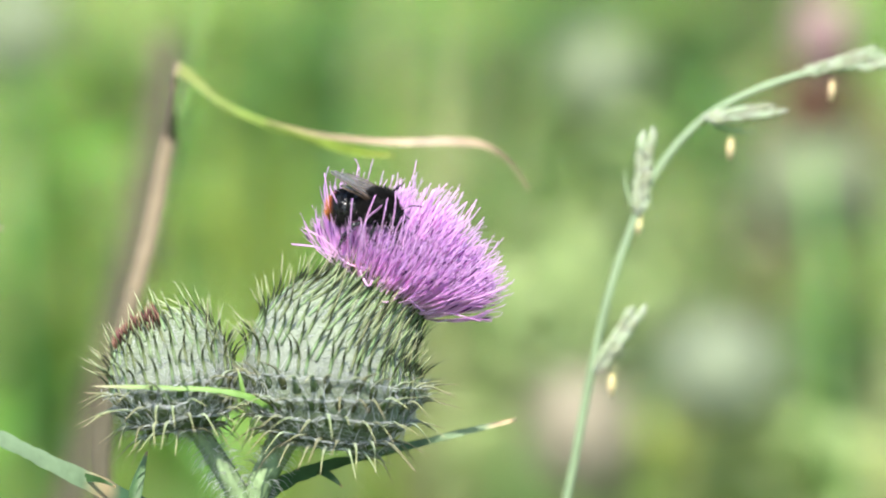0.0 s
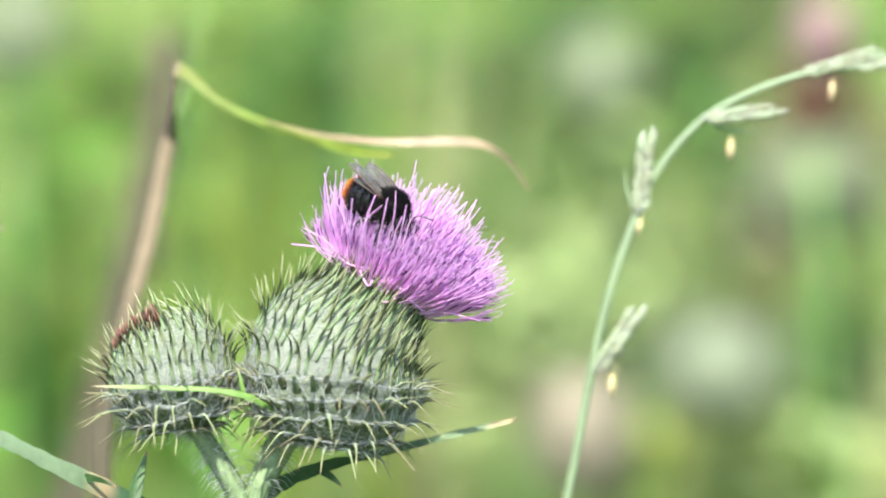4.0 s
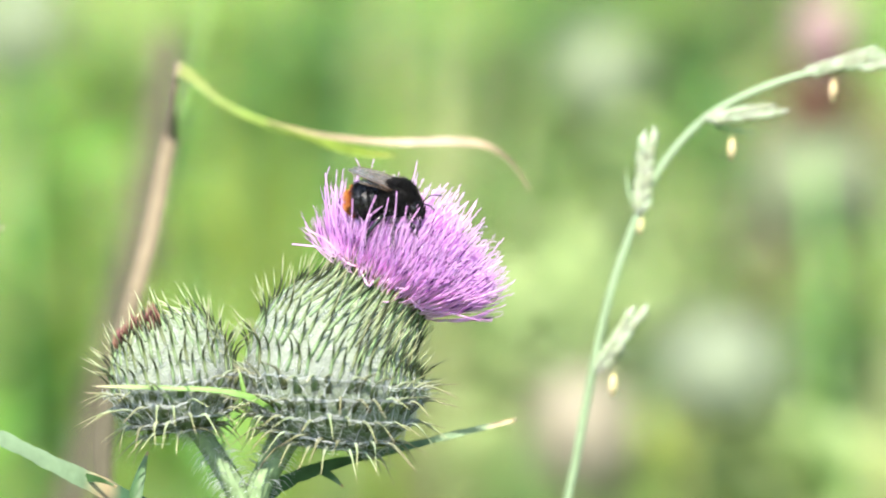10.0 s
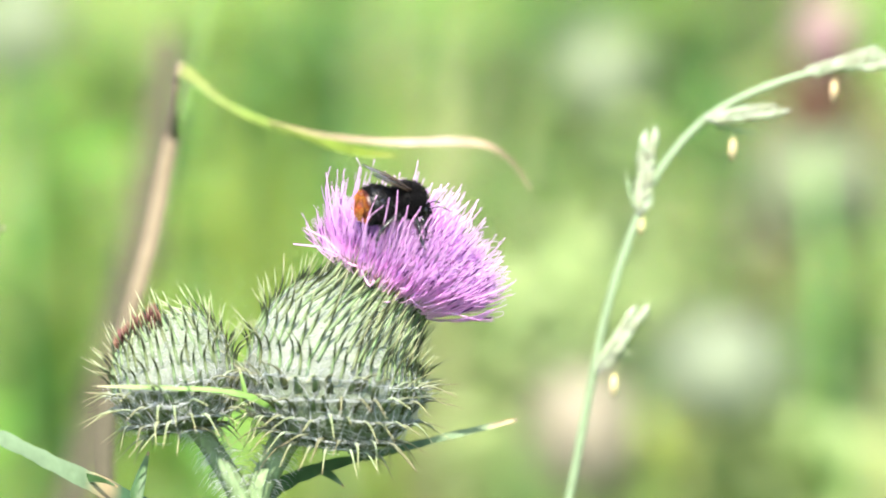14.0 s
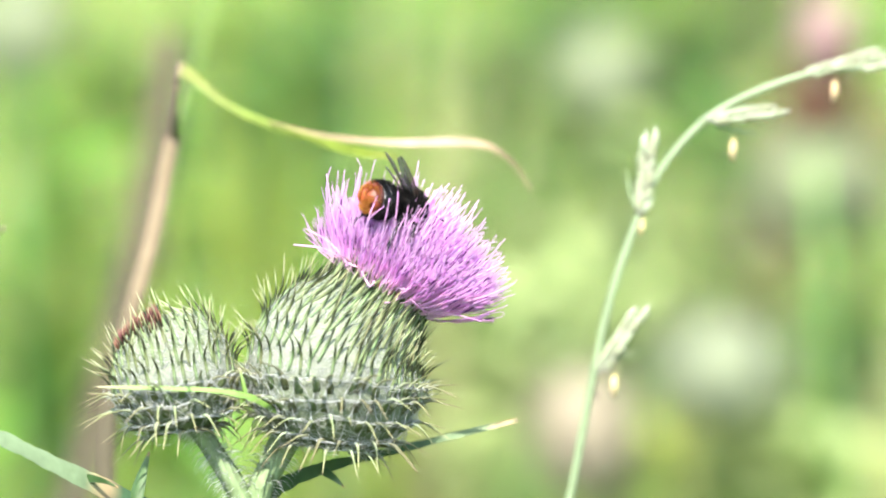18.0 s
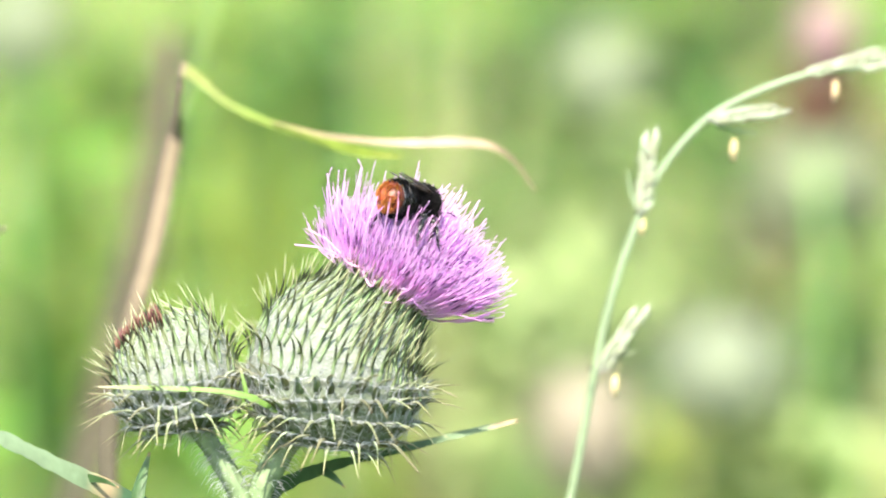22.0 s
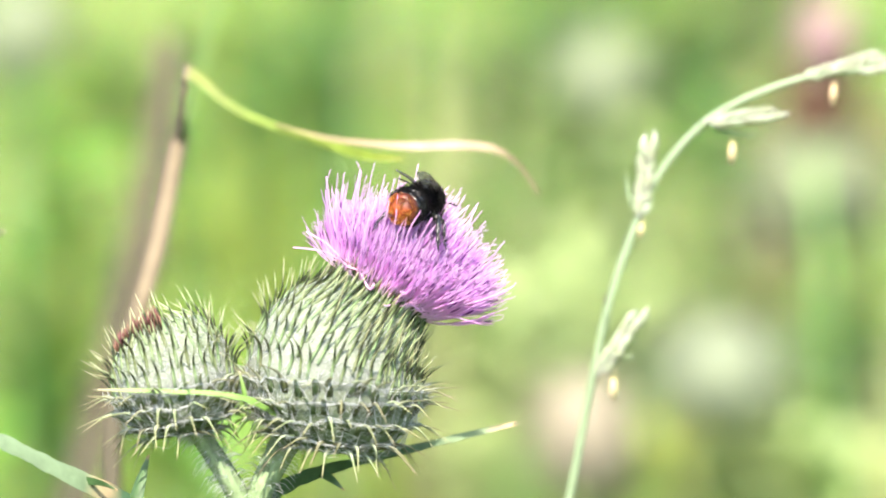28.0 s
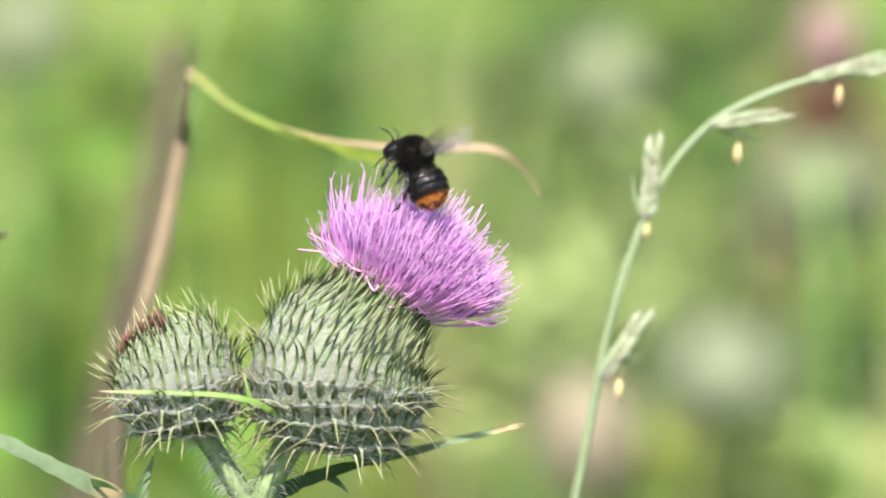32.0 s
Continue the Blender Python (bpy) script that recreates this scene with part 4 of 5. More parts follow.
def build_grass_stalk():
    d = 43
    foot = down_to_ground(at(1003, 882, d), -0.03)
    ob = thing("grass_stalk", foot, "arching blue-green grass stalk in flower with pale spikelets", "grass")
    line = smooth_line([foot - Vector((0, 0, 0.01)), foot.lerp(at(1003, 882, d), 0.55), at(985, 980, d), at(1010, 850, d), at(1046, 660, d), at(1078, 520, d), at(1125, 385, d), at(1165, 300, d), at(1240, 215, d), at(1310, 172, d), at(1420, 132, d), at(1500, 120, d), at(1590, 118, d), at(1660, 130, d)], 64)
    part("stem", Geo().tube(line, (0.0009, 0.0008, 0.00075, 0.0007, 0.00062, 0.00055), 8), M_STALK, ob)
    spikelet(ob, at(1052, 662, d), at(1135, 536, d), 0.0054, 1, 14)
    spikelet(ob, at(1130, 385, d), at(1148, 222, d), 0.0056, 2, 14)
    spikelet(ob, at(1243, 212, d - 2), at(1392, 190, d - 4), 0.0044, 3, 14)
    spikelet(ob, at(1420, 132, d), at(1568, 86, d), 0.0038, 4, 14)
    spikelet(ob, at(1510, 120, d), at(1640, 96, d), 0.0036, 5, 14)
    part("glume", Geo().strap(smooth_line([at(1062, 650, d), at(1085, 632, d), at(1118, 622, d)], 4), (0.0006, 0.0005, 0.0001), away(0, 1, 0.3)), M_STALK, ob)
    part("glume", Geo().strap(smooth_line([at(1262, 222, d), at(1300, 230, d), at(1335, 236, d)], 4), (0.0008, 0.0006, 0.0001), away(0, 1, 0.3)), M_STALK, ob)
    part("glume", Geo().strap(smooth_line([at(1122, 372, d), at(1110, 340, d), at(1104, 298, d)], 4), (0.0008, 0.0006, 0.0001), away(1, 0, 0.3)), M_STALK, ob)
    hanging_anther(ob, at(1088, 645, d), 0.0022, 1)
    hanging_anther(ob, at(1288, 225, d), 0.0024, 2)
    hanging_anther(ob, at(1134, 368, d), 0.0014, 3)
    hanging_anther(ob, at(1476, 126, d), 0.0020, 4)
    return ob


def build_blade():
    d = 38
    foot = down_to_ground(at(215, 882, d + 25), 0.02)
    ob = thing("withered_grass", foot, "half-withered grass with a dry stem and a bent blade", "grass")
    stem = smooth_line([foot - Vector((0, 0, 0.01)), foot.lerp(at(190, 882, d + 44), 0.6), at(190, 720, d + 44), at(228, 560, d + 44), at(264, 430, d + 43), at(290, 300, d + 42), at(303, 240, d + 40)], 28)
    part("stem", Geo().tube(stem, (0.0014, 0.0015, 0.0017, 0.0015), 8), M_DRY, ob)
    upper = smooth_line([at(302, 250, d + 40), at(318, 190, d + 66), at(348, 95, d + 130), at(370, 0, d + 190), at(378, -60, d + 220)], 14)
    part("culm", Geo().tube(upper, (0.0004, 0.0006, 0.0007), 7), M_CULM, ob)
    sheath = smooth_line([at(303, 244, d + 40), at(306, 196, d + 32), at(310, 150, d + 23)], 6)
    part("sheath", Geo().tube(sheath, (0.0012, 0.0006, 0.0005), 7), M_DRY, ob, "brown dry leaf sheath")
    line = smooth_line([at(314, 156, d + 22), at(309, 121, d + 12), at(335, 134, d + 8), at(390, 180, d + 6), at(480, 222, d + 6), at(580, 255, d + 8), at(640, 270, d + 10), at(700, 276, d + 12)], 40)
    part("blade", Geo().strap(line, (0.0022, 0.0029, 0.0021, 0.0016, 0.0017, 0.0022, 0.0018, 0.0003), away(0.15, 1, -0.25), 0.0001, 0.16), M_BLADE, ob, "green blade with a tan fold")
    line = smooth_line([at(470, 214, d + 5), at(560, 238, d + 5), at(640, 248, d + 4), at(720, 252, d + 3), at(800, 250, d + 4), at(860, 258, d + 6), at(900, 285, d + 8), at(937, 336, d + 10)], 40)
    part("dry_end", Geo().strap(line, (0.0005, 0.0010, 0.0012, 0.0016, 0.0018, 0.0014, 0.0012, 0.0008), away(0.1, 1, -0.4), 0.0001, 0.15), M_BLADE_DRY, ob, "pale straw-coloured withered end")
    return ob


def build_ant():
    """A tiny ant; forward is x, up is z."""
    ob = thing("ant", Matrix.Identity(4), "tiny dark brown ant climbing the grass stalk", "ant")
    for name, x, r in (("gaster", -0.00045, (0.00030, 0.00020, 0.00018)), ("thorax", 0.0, (0.00022, 0.00011, 0.00012)), ("head", 0.00034, (0.00017, 0.00015, 0.00013))):
        part(name, Geo().egg((x, 0, 0.0003), r, 10, 8), M_SHELL_ANT, ob, local=True)
    for x in (-0.0001, 0.0, 0.0001):
        for s in (-1, 1):
            pts = [Vector((x, 0, 0.0003)), Vector((x * 3, s * 0.0003, 0.0004)), Vector((x * 5, s * 0.00045, 0))]
            part("leg", Geo().tube(pts, (0.00004, 0.00003, 0.00002), 4), M_SHELL_ANT, ob, local=True)
    for s in (-1, 1):
        part("antenna", Geo().tube([Vector((0.00045, s * 0.0001, 0.00035)), Vector((0.0006, s * 0.0002, 0.0005)), Vector((0.0008, s * 0.0002, 0.0004))], (0.00003, 0.00003, 0.00002), 4), M_SHELL_ANT, ob, local=True)
    return ob


def build_edge_blade():
    foot = down_to_ground(at(-80, 882, 30), -0.02)
    ob = thing("grass_plant", foot, "slender grass blade with a pale dry tip", "grass")
    line = smooth_line([foot - Vector((0, 0, 0.01)), at(-90, 800, 30), at(-50, 520, 30), at(-12, 412, 30), at(7, 402, 30)], 20)
    part("blade", Geo().strap(line, (0.003, 0.0028, 0.0026, 0.002, 0.0012), away(0.3, 0.8, 0.5)), M_GRASS_PALE, ob)


def build_dead_stem():
    d = 330
    foot = down_to_ground(at(120, 882, d), -0.02)
    ob = thing("dead_stem", foot, "dead brown stem of last year's plant", "stem")
    line = smooth_line([foot - Vector((0, 0, 0.01)), at(110, 1000, d), at(160, 790, d), at(215, 560, d), at(250, 400, d), at(285, 200, d), at(295, 60, d)], 20)
    part("stem", Geo().tube(line, (0.004, 0.0042, 0.0040, 0.0028), 8), M_DEAD, ob)
    for x, y, dx in ((180, 700, -70), (245, 420, 40)):
        leaf = smooth_line([at(x, y, d), at(x + dx * 0.5, y - 20, d - 4), at(x + dx, y + 60, d - 6)], 6)
        part("dead_leaf", Geo().strap(leaf, (0.002, 0.006, 0.005, 0.001), away(0.3, 0.8, 0.5)), M_DEAD, ob, "shrivelled brown leaf")

# ---- bumblebee ----


def fur(centre, rad, turn, count, seed, length, spread=0.5, lean=(-0.5, 0, 0), keep=None, thick=0.00005):
    """Short hairs standing on an egg-shaped body."""
    rnd = random.Random(seed)
    g = Geo()
    lean = Vector(lean)
    for k in range(count):
        z = 1 - 2 * (k + 0.5) / count
        a = k * 2.399963
        s = math.sqrt(1 - z * z)
        u = Vector((z, s * math.cos(a), s * math.sin(a)))
        if keep and not keep(u):
            continue
        p = Vector((u.x * rad[0], u.y * rad[1], u.z * rad[2]))
        n = Vector((u.x / rad[0], u.y / rad[1], u.z / rad[2])).normalized()
        d = (n + lean + Vector((rnd.gauss(0, 1), rnd.gauss(0, 1), rnd.gauss(0, 1))) * spread * 0.6).normalized()
        ln = length * rnd.uniform(0.6, 1.25)
        q = [centre + turn @ (p - n * 0.0001), centre + turn @ (p + d * ln * 0.55 + n * ln * 0.08), centre + turn @ (p + d * ln)]
        g.tube(q, (thick, thick * 0.8, thick * 0.15), 3, cap=False)
    return g


def wing_geo(length, width, sweep, seed):
    """A wing blade along -x with a curved outline, slightly pleated, and its veins."""
    g = Geo()
    n, mcols = 14, 6
    rows = []
    for i in range(n + 1):
        u = i / n
        w = width * (0.22 + 0.95 * math.sin(min(1, u * 0.62 + 0.12) * math.pi) ** 0.9) * (1 if u < 0.86 else math.sqrt(max(0.02, 1 - ((u - 0.86) / 0.145) ** 2)))
        row = []
        for j in range(mcols + 1):
            q = j / mcols
            row.append(Vector((-u * length + (q - 0.5) * 0.0003, sweep * (q - 0.28) * w, 0.00012 * math.sin(q * 9 + u * 5) + 0.0006 * u * (1 - u))))
        rows.append(row)
    for off in (0.00002, -0.00002):
        i0 = len(g.v)
        for i, row in enumerate(rows):
            for p in row:
                g.v.append(p + Vector((0, 0, off)))
                g.a.append(i / n)
        for i in range(n):
            for j in range(mcols):
                a = i0 + i * (mcols + 1) + j
                f = (a, a + 1, a + mcols + 2, a + mcols + 1)
                g.f.append(f if off > 0 else f[::-1])
                g.m.append(0)
    vein = Geo()
    for j, end in ((0, n), (1, n - 1), (3, n - 4), (5, n - 6)):
        vein.tube([rows[i][j] + Vector((0, 0, 0.00002)) for i in range(0, end)], (0.00011, 0.00008, 0.00004), 4)
    for i, j0, j1 in ((5, 0, 3), (8, 1, 4), (10, 0, 3)):
        vein.tube([rows[i][j] for j in range(j0, j1 + 1)], (0.00006, 0.00005), 4)
    return g, vein


def leg_geo(pts, rad):
    g = Geo()
    g.tube(smooth_line(pts[:2] + [pts[1].lerp(pts[2], 0.02)], 4), (rad * 0.8, rad, rad * 0.7), 7)
    g.tube(smooth_line([pts[1], pts[1].lerp(pts[2], 0.5) + Vector((0, 0, 0.0002)), pts[2]], 5), (rad * 0.6, rad * 1.15, rad * 0.9), 7, 0.7)
    g.tube(smooth_line([pts[2], *pts[3:]], 8), (rad * 0.6, rad * 0.5, rad * 0.35, rad * 0.25), 6)
    rnd = random.Random(int(rad * 1e7) + len(pts))
    for a, b, ln in ((pts[0], pts[1], 0.0007), (pts[1], pts[2], 0.0007), (pts[2], pts[3], 0.0003)):
        h = hairs_on([a, b], rad * 0.8, 60, rnd.randrange(999), ln)
        g.add(h, Matrix.Identity(4))
    return g


BEE = {}


def build_bee():
    """Forward is x, left is y, up is z; the origin lies in the thorax."""
    I3 = Matrix.Identity(3)
    bee = thing("bumblebee", Matrix.Identity(4), "red-tailed bumblebee, black furry body, feeding on the thistle", "bumblebee")
    bee.scale = (0.90, 0.90, 0.90)
    BEE["bee"] = bee
    thorax = part("thorax", Geo().egg((0, 0, 0), (0.0033, 0.0032, 0.0031), 20, 12), M_FUR_BLACK, bee, local=True)
    part("fur", fur(Vector(), (0.0033, 0.0032, 0.0031), I3, 4200, 1, 0.0011, 0.55, (-0.15, 0, 0.1)), M_FUR_BLACK, thorax, "dense black fur", "stuff", True)
    # head
    tilt = Euler((0, radians(74), 0)).to_matrix()
    hc = Vector((0.0031, 0, -0.0021))
    head = part("head", Geo().egg(hc, (0.0024, 0.0021, 0.0015), 16, 10, 0, tilt), M_SHELL, bee, local=True)
    part("face_fur", fur(hc, (0.0024, 0.0021, 0.0015), tilt, 1100, 2, 0.0008, 0.6, (0.1, 0, 0.2)), M_FUR_BLACK, head, "short black face fur", "stuff", True)
    for s in (-1, 1):
        part("eye", Geo().egg(hc + Vector((0.0001, s * 0.0018, 0.0002)), (0.0014, 0.0006, 0.0008), 12, 8, 0, tilt), M_EYE, head, local=True)
        p = hc + Vector((0.0012, s * 0.0006, 0.0006))
        k = p + Vector((0.0014, s * 0.0012, 0.0010))
        e = k + Vector((0.0022, s * 0.0012, -0.0004))
        part("antenna", Geo().tube(smooth_line([p, k, k + (e - k) * 0.5 + Vector((0, 0, 0.0002)), e], 10), (0.00014, 0.00012, 0.00017, 0.00015), 6), M_SHELL, head, local=True)
    part("proboscis", Geo().tube(smooth_line([hc + tilt @ Vector((0.0022, 0, 0)), hc + tilt @ Vector((0.004, 0, -0.0003)), hc + tilt @ Vector((0.0062, 0, -0.0012))], 6), (0.00022, 0.00016, 0.00006), 6), M_SHELL, head, local=True)
    # abdomen, hinged at the waist
    hinge = Vector((-0.0022, 0, -0.0002))
    BEE["hinge"] = hinge
    axis = Vector((-1, 0, 0))
    edges = (0.0, 0.14, 0.34, 0.52, 0.70, 0.85, 1.0)
    LEN, RAD = 0.0086, 0.0036

    def girth(u):
        return RAD * (0.30 + 0.70 * math.sin(min(1.0, u * 1.9 + 0.02) * math.pi / 2) ** 0.8) * math.sqrt(max(0.01, 1 - max(0, (u - 0.42) / 0.59) ** 2.3))

    for k in range(6):
        a, b = edges[k], edges[k + 1]
        g = Geo()
        prof = []
        for i in range(6):
            u = a - 0.015 * (k > 0) + (b - a + 0.015 * (k > 0)) * i / 5
            prof.append((u * LEN, girth(max(0.0, u)) * (0.965 + 0.035 * math.sin(i / 5 * 2.2))))
        g.lathe(Vector(), axis, prof, 26)
        if k == 0:
            abdomen = part("abdomen", g, M_SHELL, bee, "glossy black abdomen with an orange-red tail", local=True, m=Matrix.Translation(hinge))
            BEE["abdomen"] = abdomen
        else:
            part("segment", g, M_SHELL if k < 4 else M_SHELL_DARK if k == 4 else M_SHELL_RED, abdomen, local=True)
    rnd = random.Random(11)
    for name, mat, lo, hi, count, ln in (("fur", M_FUR_BLACK, 0.0, 0.74, 4200, 0.0010), ("tail_fur", M_FUR_RED, 0.76, 1.0, 3000, 0.0008)):
        g = Geo()
        for _ in range(count):
            u = lo + (hi - lo) * rnd.random()
            u += rnd.gauss(0, 0.012)
            u = min(0.995, max(0.01, u))
            a = rnd.uniform(0, math.tau)
            if mat is M_FUR_RED and noise.noise(Vector((u * 7, math.cos(a) * 1.6, math.sin(a) * 1.6))) > 0.05:
                continue
            if mat is M_FUR_BLACK and u > 0.16 and (u - 0.16) % 0.18 < 0.045:
                continue
            o = Vector((0, math.cos(a), math.sin(a)))
            slope = (girth(u + 0.01) - girth(u - 0.01)) / (0.02 * LEN)
            n = (o + Vector((1, 0, 0)) * slope).normalized()
            p = axis * u * LEN + o * girth(u)
            d = (n * 0.75 + axis * 0.8 + Vector((rnd.gauss(0, 1), rnd.gauss(0, 1), rnd.gauss(0, 1))) * 0.3).normalized()
            q = ln * rnd.uniform(0.6, 1.2)
            g.tube([p - n * 0.0001, p + d * q * 0.5 + n * q * 0.05, p + d * q], (0.00004, 0.00003, 0.000008) if mat is M_FUR_BLACK else (0.00003, 0.000025, 0.000008), 3, cap=False)
        part(name, g, mat, abdomen, "black fur" if lo == 0 else "orange-red tail fur", "stuff", True)
    # wings
    for s, key in ((1, "left"), (-1, "right")):
        g, v = wing_geo(0.0096, 0.0027, -s, 3)
        wing = part("forewing", g, M_WING, bee, "smoky translucent wing", local=True)
        part("veins", v, M_VEIN, wing, local=True)
        BEE["forewing_" + key] = wing
        g, v = wing_geo(0.0062, 0.0022, -s, 4)
        wing = part("hindwing", g, M_WING, bee, "smoky translucent wing", local=True)
        part("veins", v, M_VEIN, wing, local=True)
        BEE["hindwing_" + key] = wing
    # legs
    legs = {"fore": [(0.0020, 0.0016, -0.0022), (0.0030, 0.0030, -0.0034), (0.0038, 0.0034, -0.0056), (0.0042, 0.0034, -0.0068), (0.0046, 0.0036, -0.0074)],
            "mid": [(0.0002, 0.0018, -0.0026), (0.0004, 0.0046, -0.0032), (0.0004, 0.0058, -0.0062), (0.0008, 0.0066, -0.0080), (0.0012, 0.0070, -0.0088)],
            "hind": [(-0.0016, 0.0018, -0.0026), (-0.0036, 0.0046, -0.0026), (-0.0058, 0.0056, -0.0056), (-0.0062, 0.0060, -0.0078), (-0.0060, 0.0062, -0.0090)]}
    for which, pts in legs.items():
        for s, key in ((1, "left"), (-1, "right")):
            q = [Vector((x, y * s, z)) for x, y, z in pts]
            root_ = q[0].copy()
            q = [p - root_ for p in q]
            leg = part("leg", leg_geo(q, 0.00034 if which != "hind" else 0.00046), M_SHELL, bee, "black bristly leg", local=True, m=Matrix.Translation(root_))
            BEE[which + "_" + key] = leg
            BEE[which + "_" + key + "_at"] = root_


def bee_pose(x, y, d, az, el, roll):
    """Thorax at x, y, d; the bee looks az degrees (0 right, 90 to the viewer, -90 away) and climbs el degrees."""
    a, e = radians(az), radians(el)
    f = Vector((math.cos(e) * math.cos(a), math.sin(e), math.cos(e) * math.sin(a)))
    up = Vector((0.12, 1, 0.25)).normalized()
    left = up.cross(f).normalized()
    up = f.cross(left)
    m = (TURN @ Matrix((f, left, up)).transposed()).to_4x4()
    return Matrix.Translation(at(x, y, d)) @ m @ pose(0, 0, 0, roll, 0, 0)


# seconds, place of the thorax, heading, climb, roll, tail down, tail to its left
BEE_WAY = [
    (0, 670, 365, -9, 24, -4, 14, 8, 0),
    (0.5, 668, 359, -9, 22, -4, 14, 8, 0),
    (1, 676, 359, -9, 20, -6, 14, 8, 0),
    (1.5, 686, 363, -9, 33, -16, 14, 4, 0),
    (2, 688, 365, -9, 36, -20, 14, 2, 0),
    (2.5, 688, 343, -9, 12, 0, 14, 10, 0),
    (3, 692, 345, -9, 14, -2, 14, 10, 0),
    (3.5, 692, 360, -9, 32, -16, 14, 4, 0),
    (5.5, 692, 372, -9, 38, -25, 14, 2, 0),
    (6, 692, 374, -9, 38, -25, 14, 2, 0),
    (7, 701, 366, -9, 32, -16, 14, 5, 0),
    (8, 704, 366, -9, 30, -16, 14, 5, 0),
    (9, 700, 345, -9, 18, 2, 14, 12, 0),
    (10, 704, 349, -9, 15, -2, 14, 10, 0),
    (11, 710, 357, -9, 2, -16, 14, 6, 0),
    (12, 719, 344, -9, -16, 8, 0, 16, 0),
    (13, 721, 344, -9, -18, 10, 0, 18, 0),
    (14, 719, 354, -9, -20, -4, 0, 16, 0),
    (14.5, 723, 347, -8, -22, 8, 0, 18, 0),
    (16.5, 726, 354, -8, -34, -18, 0, 6, 0),
    (17, 722, 338, -8, -36, 2, 0, 18, 0),
    (18, 718, 363, -6, -38, -13, 0, 4, 0),
    (19, 727, 353, -6, -42, -20, 0, 2, 0),
    (19.5, 741, 339, -6, -36, -9, 0, 10, 0),
    (20, 739, 354, -6, -46, -20, 0, 4, 0),
    (21, 743, 360, -6, -48, -18, 0, 6, 0),
    (22, 741, 358, -6, -48, -10, 0, 4, 0),
    (22.5, 742, 335, -6, -38, 1, 0, 16, 0),
    (23, 739, 348, -6, -45, -4, 0, 6, 0),
    (24, 730, 360, -6, -45, -10, 0, 4, 0),
    (25, 738, 345, -6, -62, -1, 0, 16, 0),
    (25.5, 740, 355, -6, -58, -15, 0, 4, 0),
    (27.5, 748, 346, -6, -60, 2, 0, 12, 0),
    (28, 750, 348, -6, -62, 2, 0, 12, 0),
    (28.3, 744, 332, -7.5, -70, 20, 0, 22, 0),
    (28.6, 748, 311, -6, -102, 40, 20, 22, -8),
    (29, 734, 304, -6, -116, 34, 20, 26, -8),
    (29.3, 724, 297, -5, -125, 33, 25, 34, -26),
    (30, 712, 300, -5, -137, 31, 25, 34, -26),
    (30.6, 714, 296, -5, -135, 33, 25, 34, -26),
    (31, 716, 291, -5, -135, 33, 25, 36, -26),
    (31.6, 720, 290, -5, -137, 35, 25, 36, -26),
    (31.8, 722, 289, -5, -139, 37, 25, 34, -26),
    (32, 722, 266, -7.5, -160, 50, 10, 20, 0),
]
# seconds, then lift and spread of the left and of the right wings
WING_WAY = [(0, 12, 14, 36, 4), (1.5, 12, 14, 36, 4), (2, 20, 12, 36, 6), (2.5, 4, 12, 24, 4), (3, 4, 12, 24, 4), (3.5, 8, 12, 28, 6), (6, 22, 8, 34, 4), (7, 20, 8, 34, 4), (8, 18, 8, 34, 4),
            (9, 10, 8, 28, 4), (10, 12, 8, 28, 4), (11, 22, 4, 32, 2), (12, 14, 4, 18, 4), (13, 18, 4, 22, 4), (14, 20, 4, 24, 4), (14.5, 10, 4, 14, 4), (16.5, 30, 0, 34, 4),
            (17, -2, -2, 0, 0), (18, 40, 0, 44, 2), (19, 40, 0, 44, 2), (19.5, -2, -2, 0, 0), (20, 22, -6, 26, -4), (21, 20, -6, 24, -4), (22, 10, -6, 14, -4), (22.5, 4, 8, 6, 8),
            (23, 12, -6, 16, -4), (24, 28, -6, 32, -4), (25, -2, 4, 0, 4), (25.5, 22, 2, 28, 4), (28, 20, 2, 26, 8), (28.6, 4, 0, 6, 20), (29.3, 2, -8, 8, 12), (31.7, 2, -8, 6, 8),
            (31.8, 14, 45, 14, 45)] + [
    (31.8 + k / 30, (50, -20)[k % 2], 70, (50, -20)[k % 2], 70) for k in range(1, 7)]


def wing_pose(side, lift, spread, hind=False):
    s = 1 if side == "left" else -1
    root_ = Vector((-0.0004 - 0.0006 * hind, s * 0.0022, 0.0024 - 0.0003 * hind))
    return Matrix.Translation(root_) @ pose(0, 0, 0, 0, 0, -s * (spread + 8 * hind)) @ pose(0, 0, 0, s * 8, lift, 0)


def tail_pose(down, left):
    return Matrix.Translation(BEE["hinge"]) @ pose(0, 0, 0, 0, -down, -left)


# seconds at which a free middle leg is stretched up
RAISED = {0.0: 70, 0.5: 40, 1.5: 60, 2.0: 62, 7.0: 60, 8.0: 40, 30.0: 20, 30.6: 30}


def leg_rows(which, side, seed):
    """The legs tread as the bee moves on."""
    rnd = random.Random(seed)
    s = 1 if side == "left" else -1
    root_ = BEE[which + "_" + side + "_at"]
    rows = []
    tuck = {"fore": 48, "mid": 22, "hind": 0}[which]
    for r in BEE_WAY:
        up = RAISED.get(r[0], 0) if (which, side) == ("mid", "left") else 0
        m = Matrix.Translation(root_) @ pose(0, 0, 0, s * (up + rnd.uniform(-8, 14)), rnd.uniform(-10, 10) + (tuck if r[0] > 17.4 else 0), s * rnd.uniform(-16, 16))
        rows.append((r[0], m))
    return rows


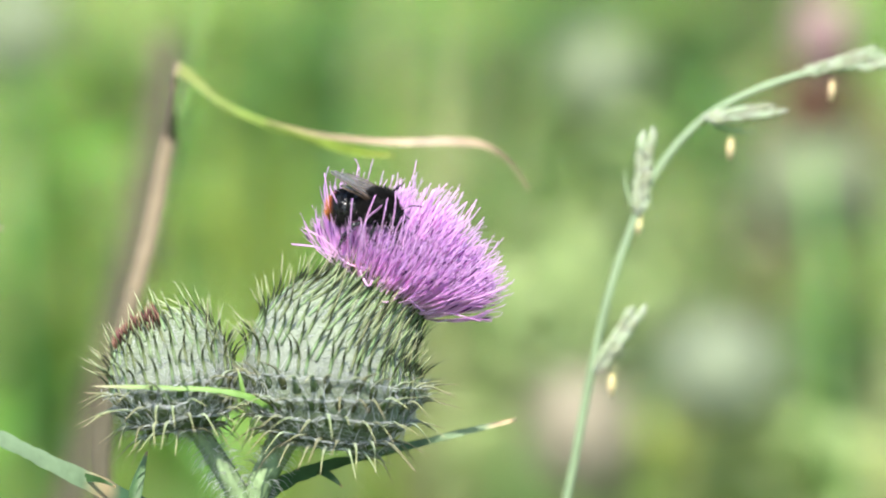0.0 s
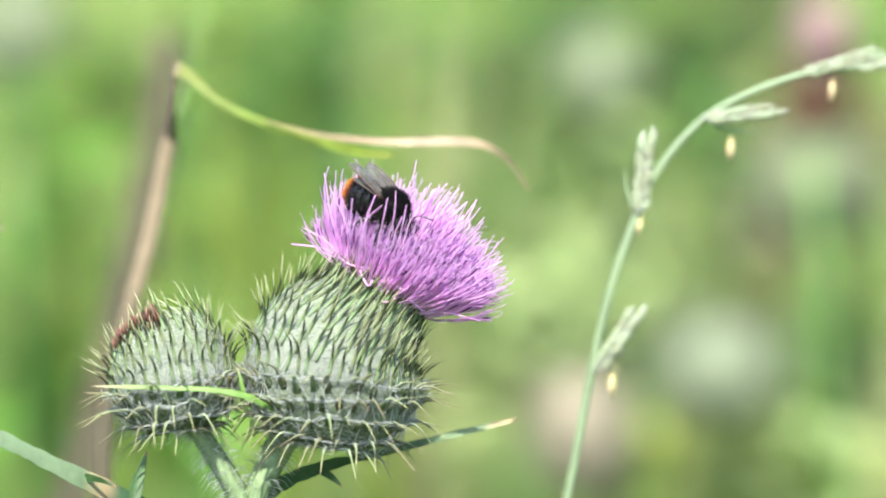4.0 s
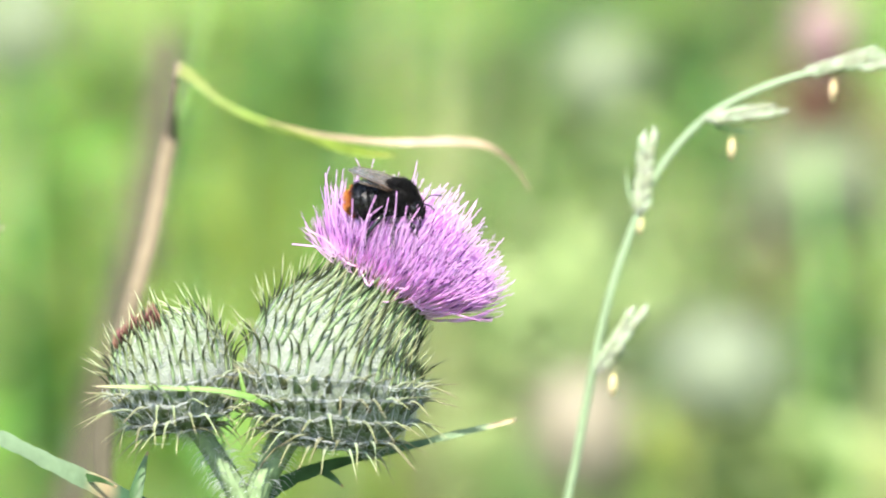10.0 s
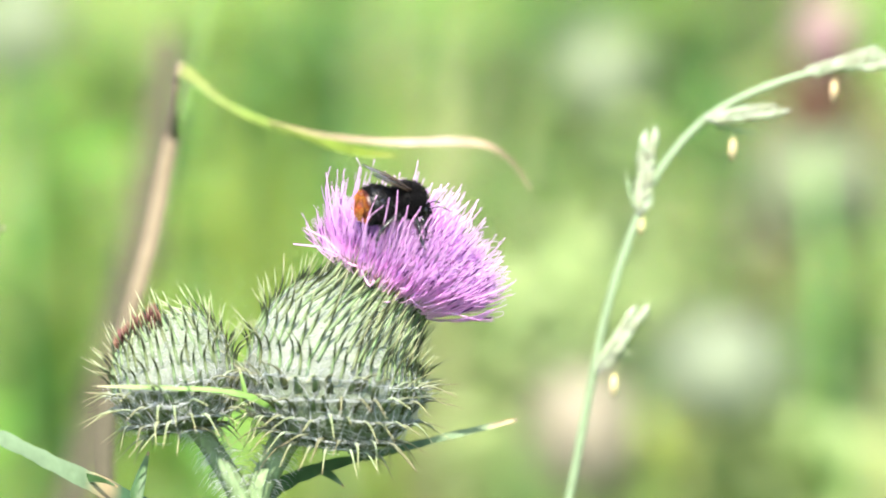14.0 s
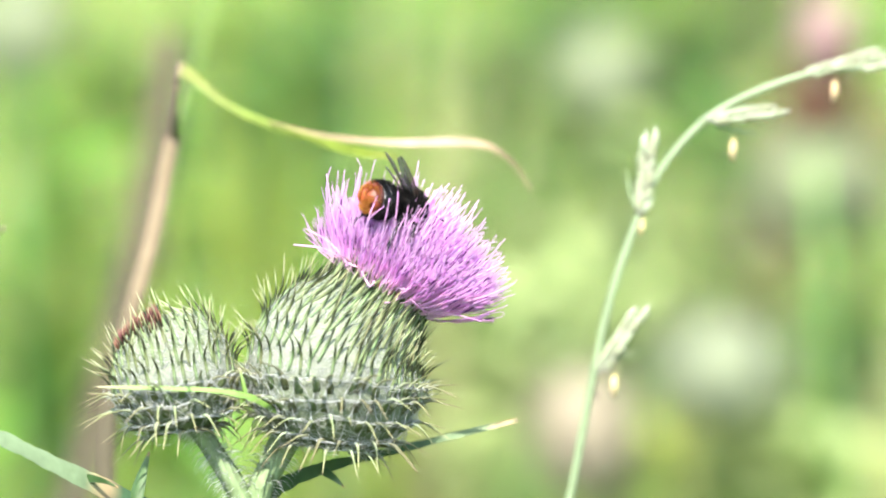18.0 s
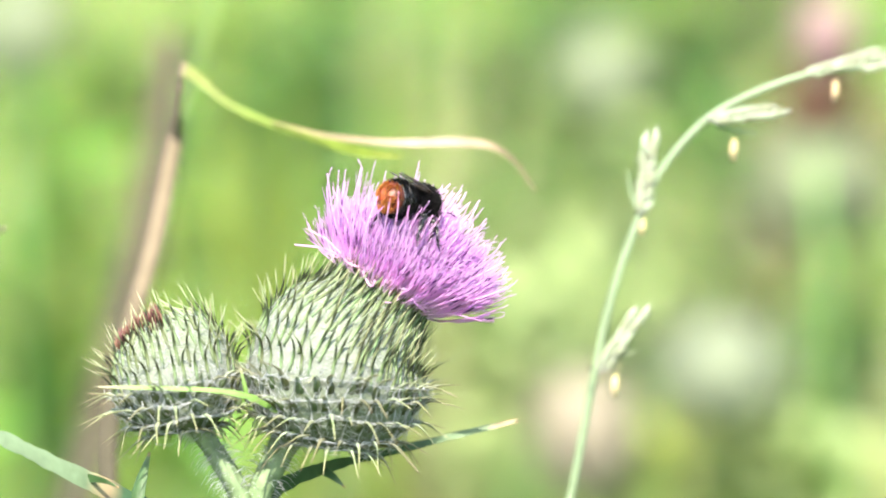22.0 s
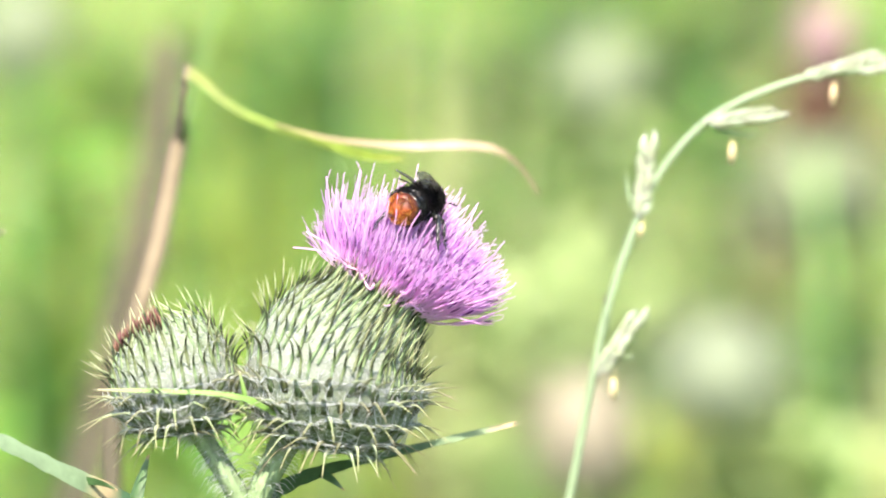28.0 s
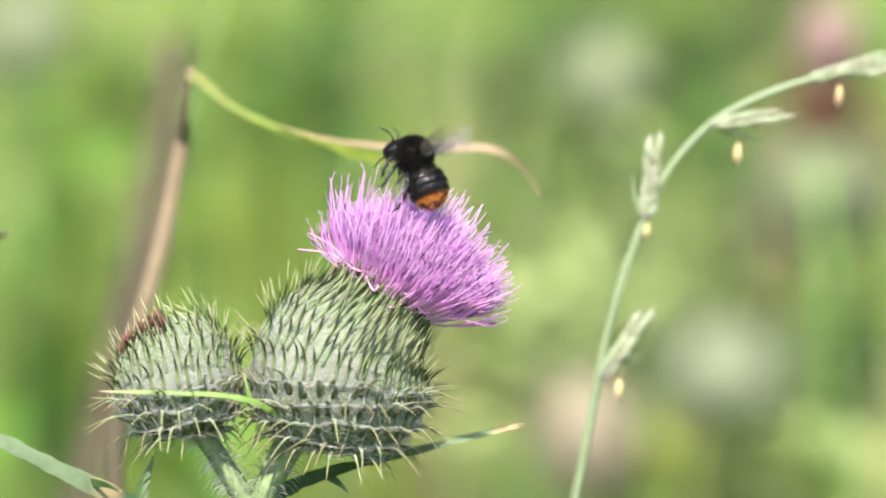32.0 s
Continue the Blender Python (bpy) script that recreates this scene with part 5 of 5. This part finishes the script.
# seconds and place of the ant on the stalk
ANT_WAY = [(0, 972, 1060), (6, 985, 980), (12, 1017, 875), (13, 1019, 850), (14, 1025, 816), (14.5, 1027, 803), (16.5, 1041, 739), (17, 1045, 723), (18, 1049, 698), (19, 1052, 677), (20, 1052, 672),
           (20.5, 1048, 668), (21, 1044, 662), (21.5, 1041, 658), (22, 1039, 650), (23, 1046, 622), (24, 1056, 592), (25, 1058, 572), (25.5, 1064, 555), (27.5, 1068, 526), (28, 1069, 522), (29, 1071, 504),
           (30, 1079, 481), (31, 1087, 457), (32, 1099, 432)]


def ant_rows():
    rows = []
    for k, (t, x, y) in enumerate(ANT_WAY):
        a, b = ANT_WAY[max(0, k - 1)], ANT_WAY[min(len(ANT_WAY) - 1, k + 1)]
        f = (at(b[1], b[2], 39) - at(a[1], a[2], 39)).normalized()
        out = away(0.7 if t < 20.2 else -0.7, 0.0, 0.7)
        left = out.cross(f).normalized()
        m = Matrix((f, left, f.cross(left))).transposed().to_4x4()
        rows.append((t, Matrix.Translation(at(x, y, 38.3)) @ m))
    return rows


def motions():
    walk(ANT, ant_rows())
    for k, which in enumerate(("fore", "mid", "hind")):
        for j, side in enumerate(("left", "right")):
            walk(BEE[which + "_" + side], leg_rows(which, side, 200 + 2 * k + j))
    sway(WITHERED, [(0, 0), (6, 0), (12, 1), (19, 2), (22, 6), (24.5, 9), (27.5, 14), (28, 15), (30, 12), (32, 12)])
    sway(STALK, [(0, 0), (12, 1), (22, 1), (28, 0), (32, 2.5)])
    walk(BEE["bee"], [(r[0], bee_pose(*r[1:7])) for r in BEE_WAY])
    walk(BEE["abdomen"], [(r[0], tail_pose(r[7], r[8])) for r in BEE_WAY])
    for side, i in (("left", 1), ("right", 3)):
        walk(BEE["forewing_" + side], [(r[0], wing_pose(side, r[i], r[i + 1])) for r in WING_WAY])
        walk(BEE["hindwing_" + side], [(r[0], wing_pose(side, r[i] - 4, r[i + 1], True)) for r in WING_WAY])


def sway(ob, rows):
    """Leans a plant to the right from its foot, by tenths of a millimetre at the subject's height."""
    foot = ob.matrix_basis.translation.copy()
    walk(ob, [(t, Matrix.Translation(foot) @ Matrix.Rotation(s * 1e-4 / 0.75, 4, "Y")) for t, s in rows])


build_meadow()
build_background_heads()
build_herbs()
build_dead_stem()
WITHERED = build_blade()
STALK = build_grass_stalk()
ANT = build_ant()
build_edge_blade()
build_thistle()
build_bee()
motions()
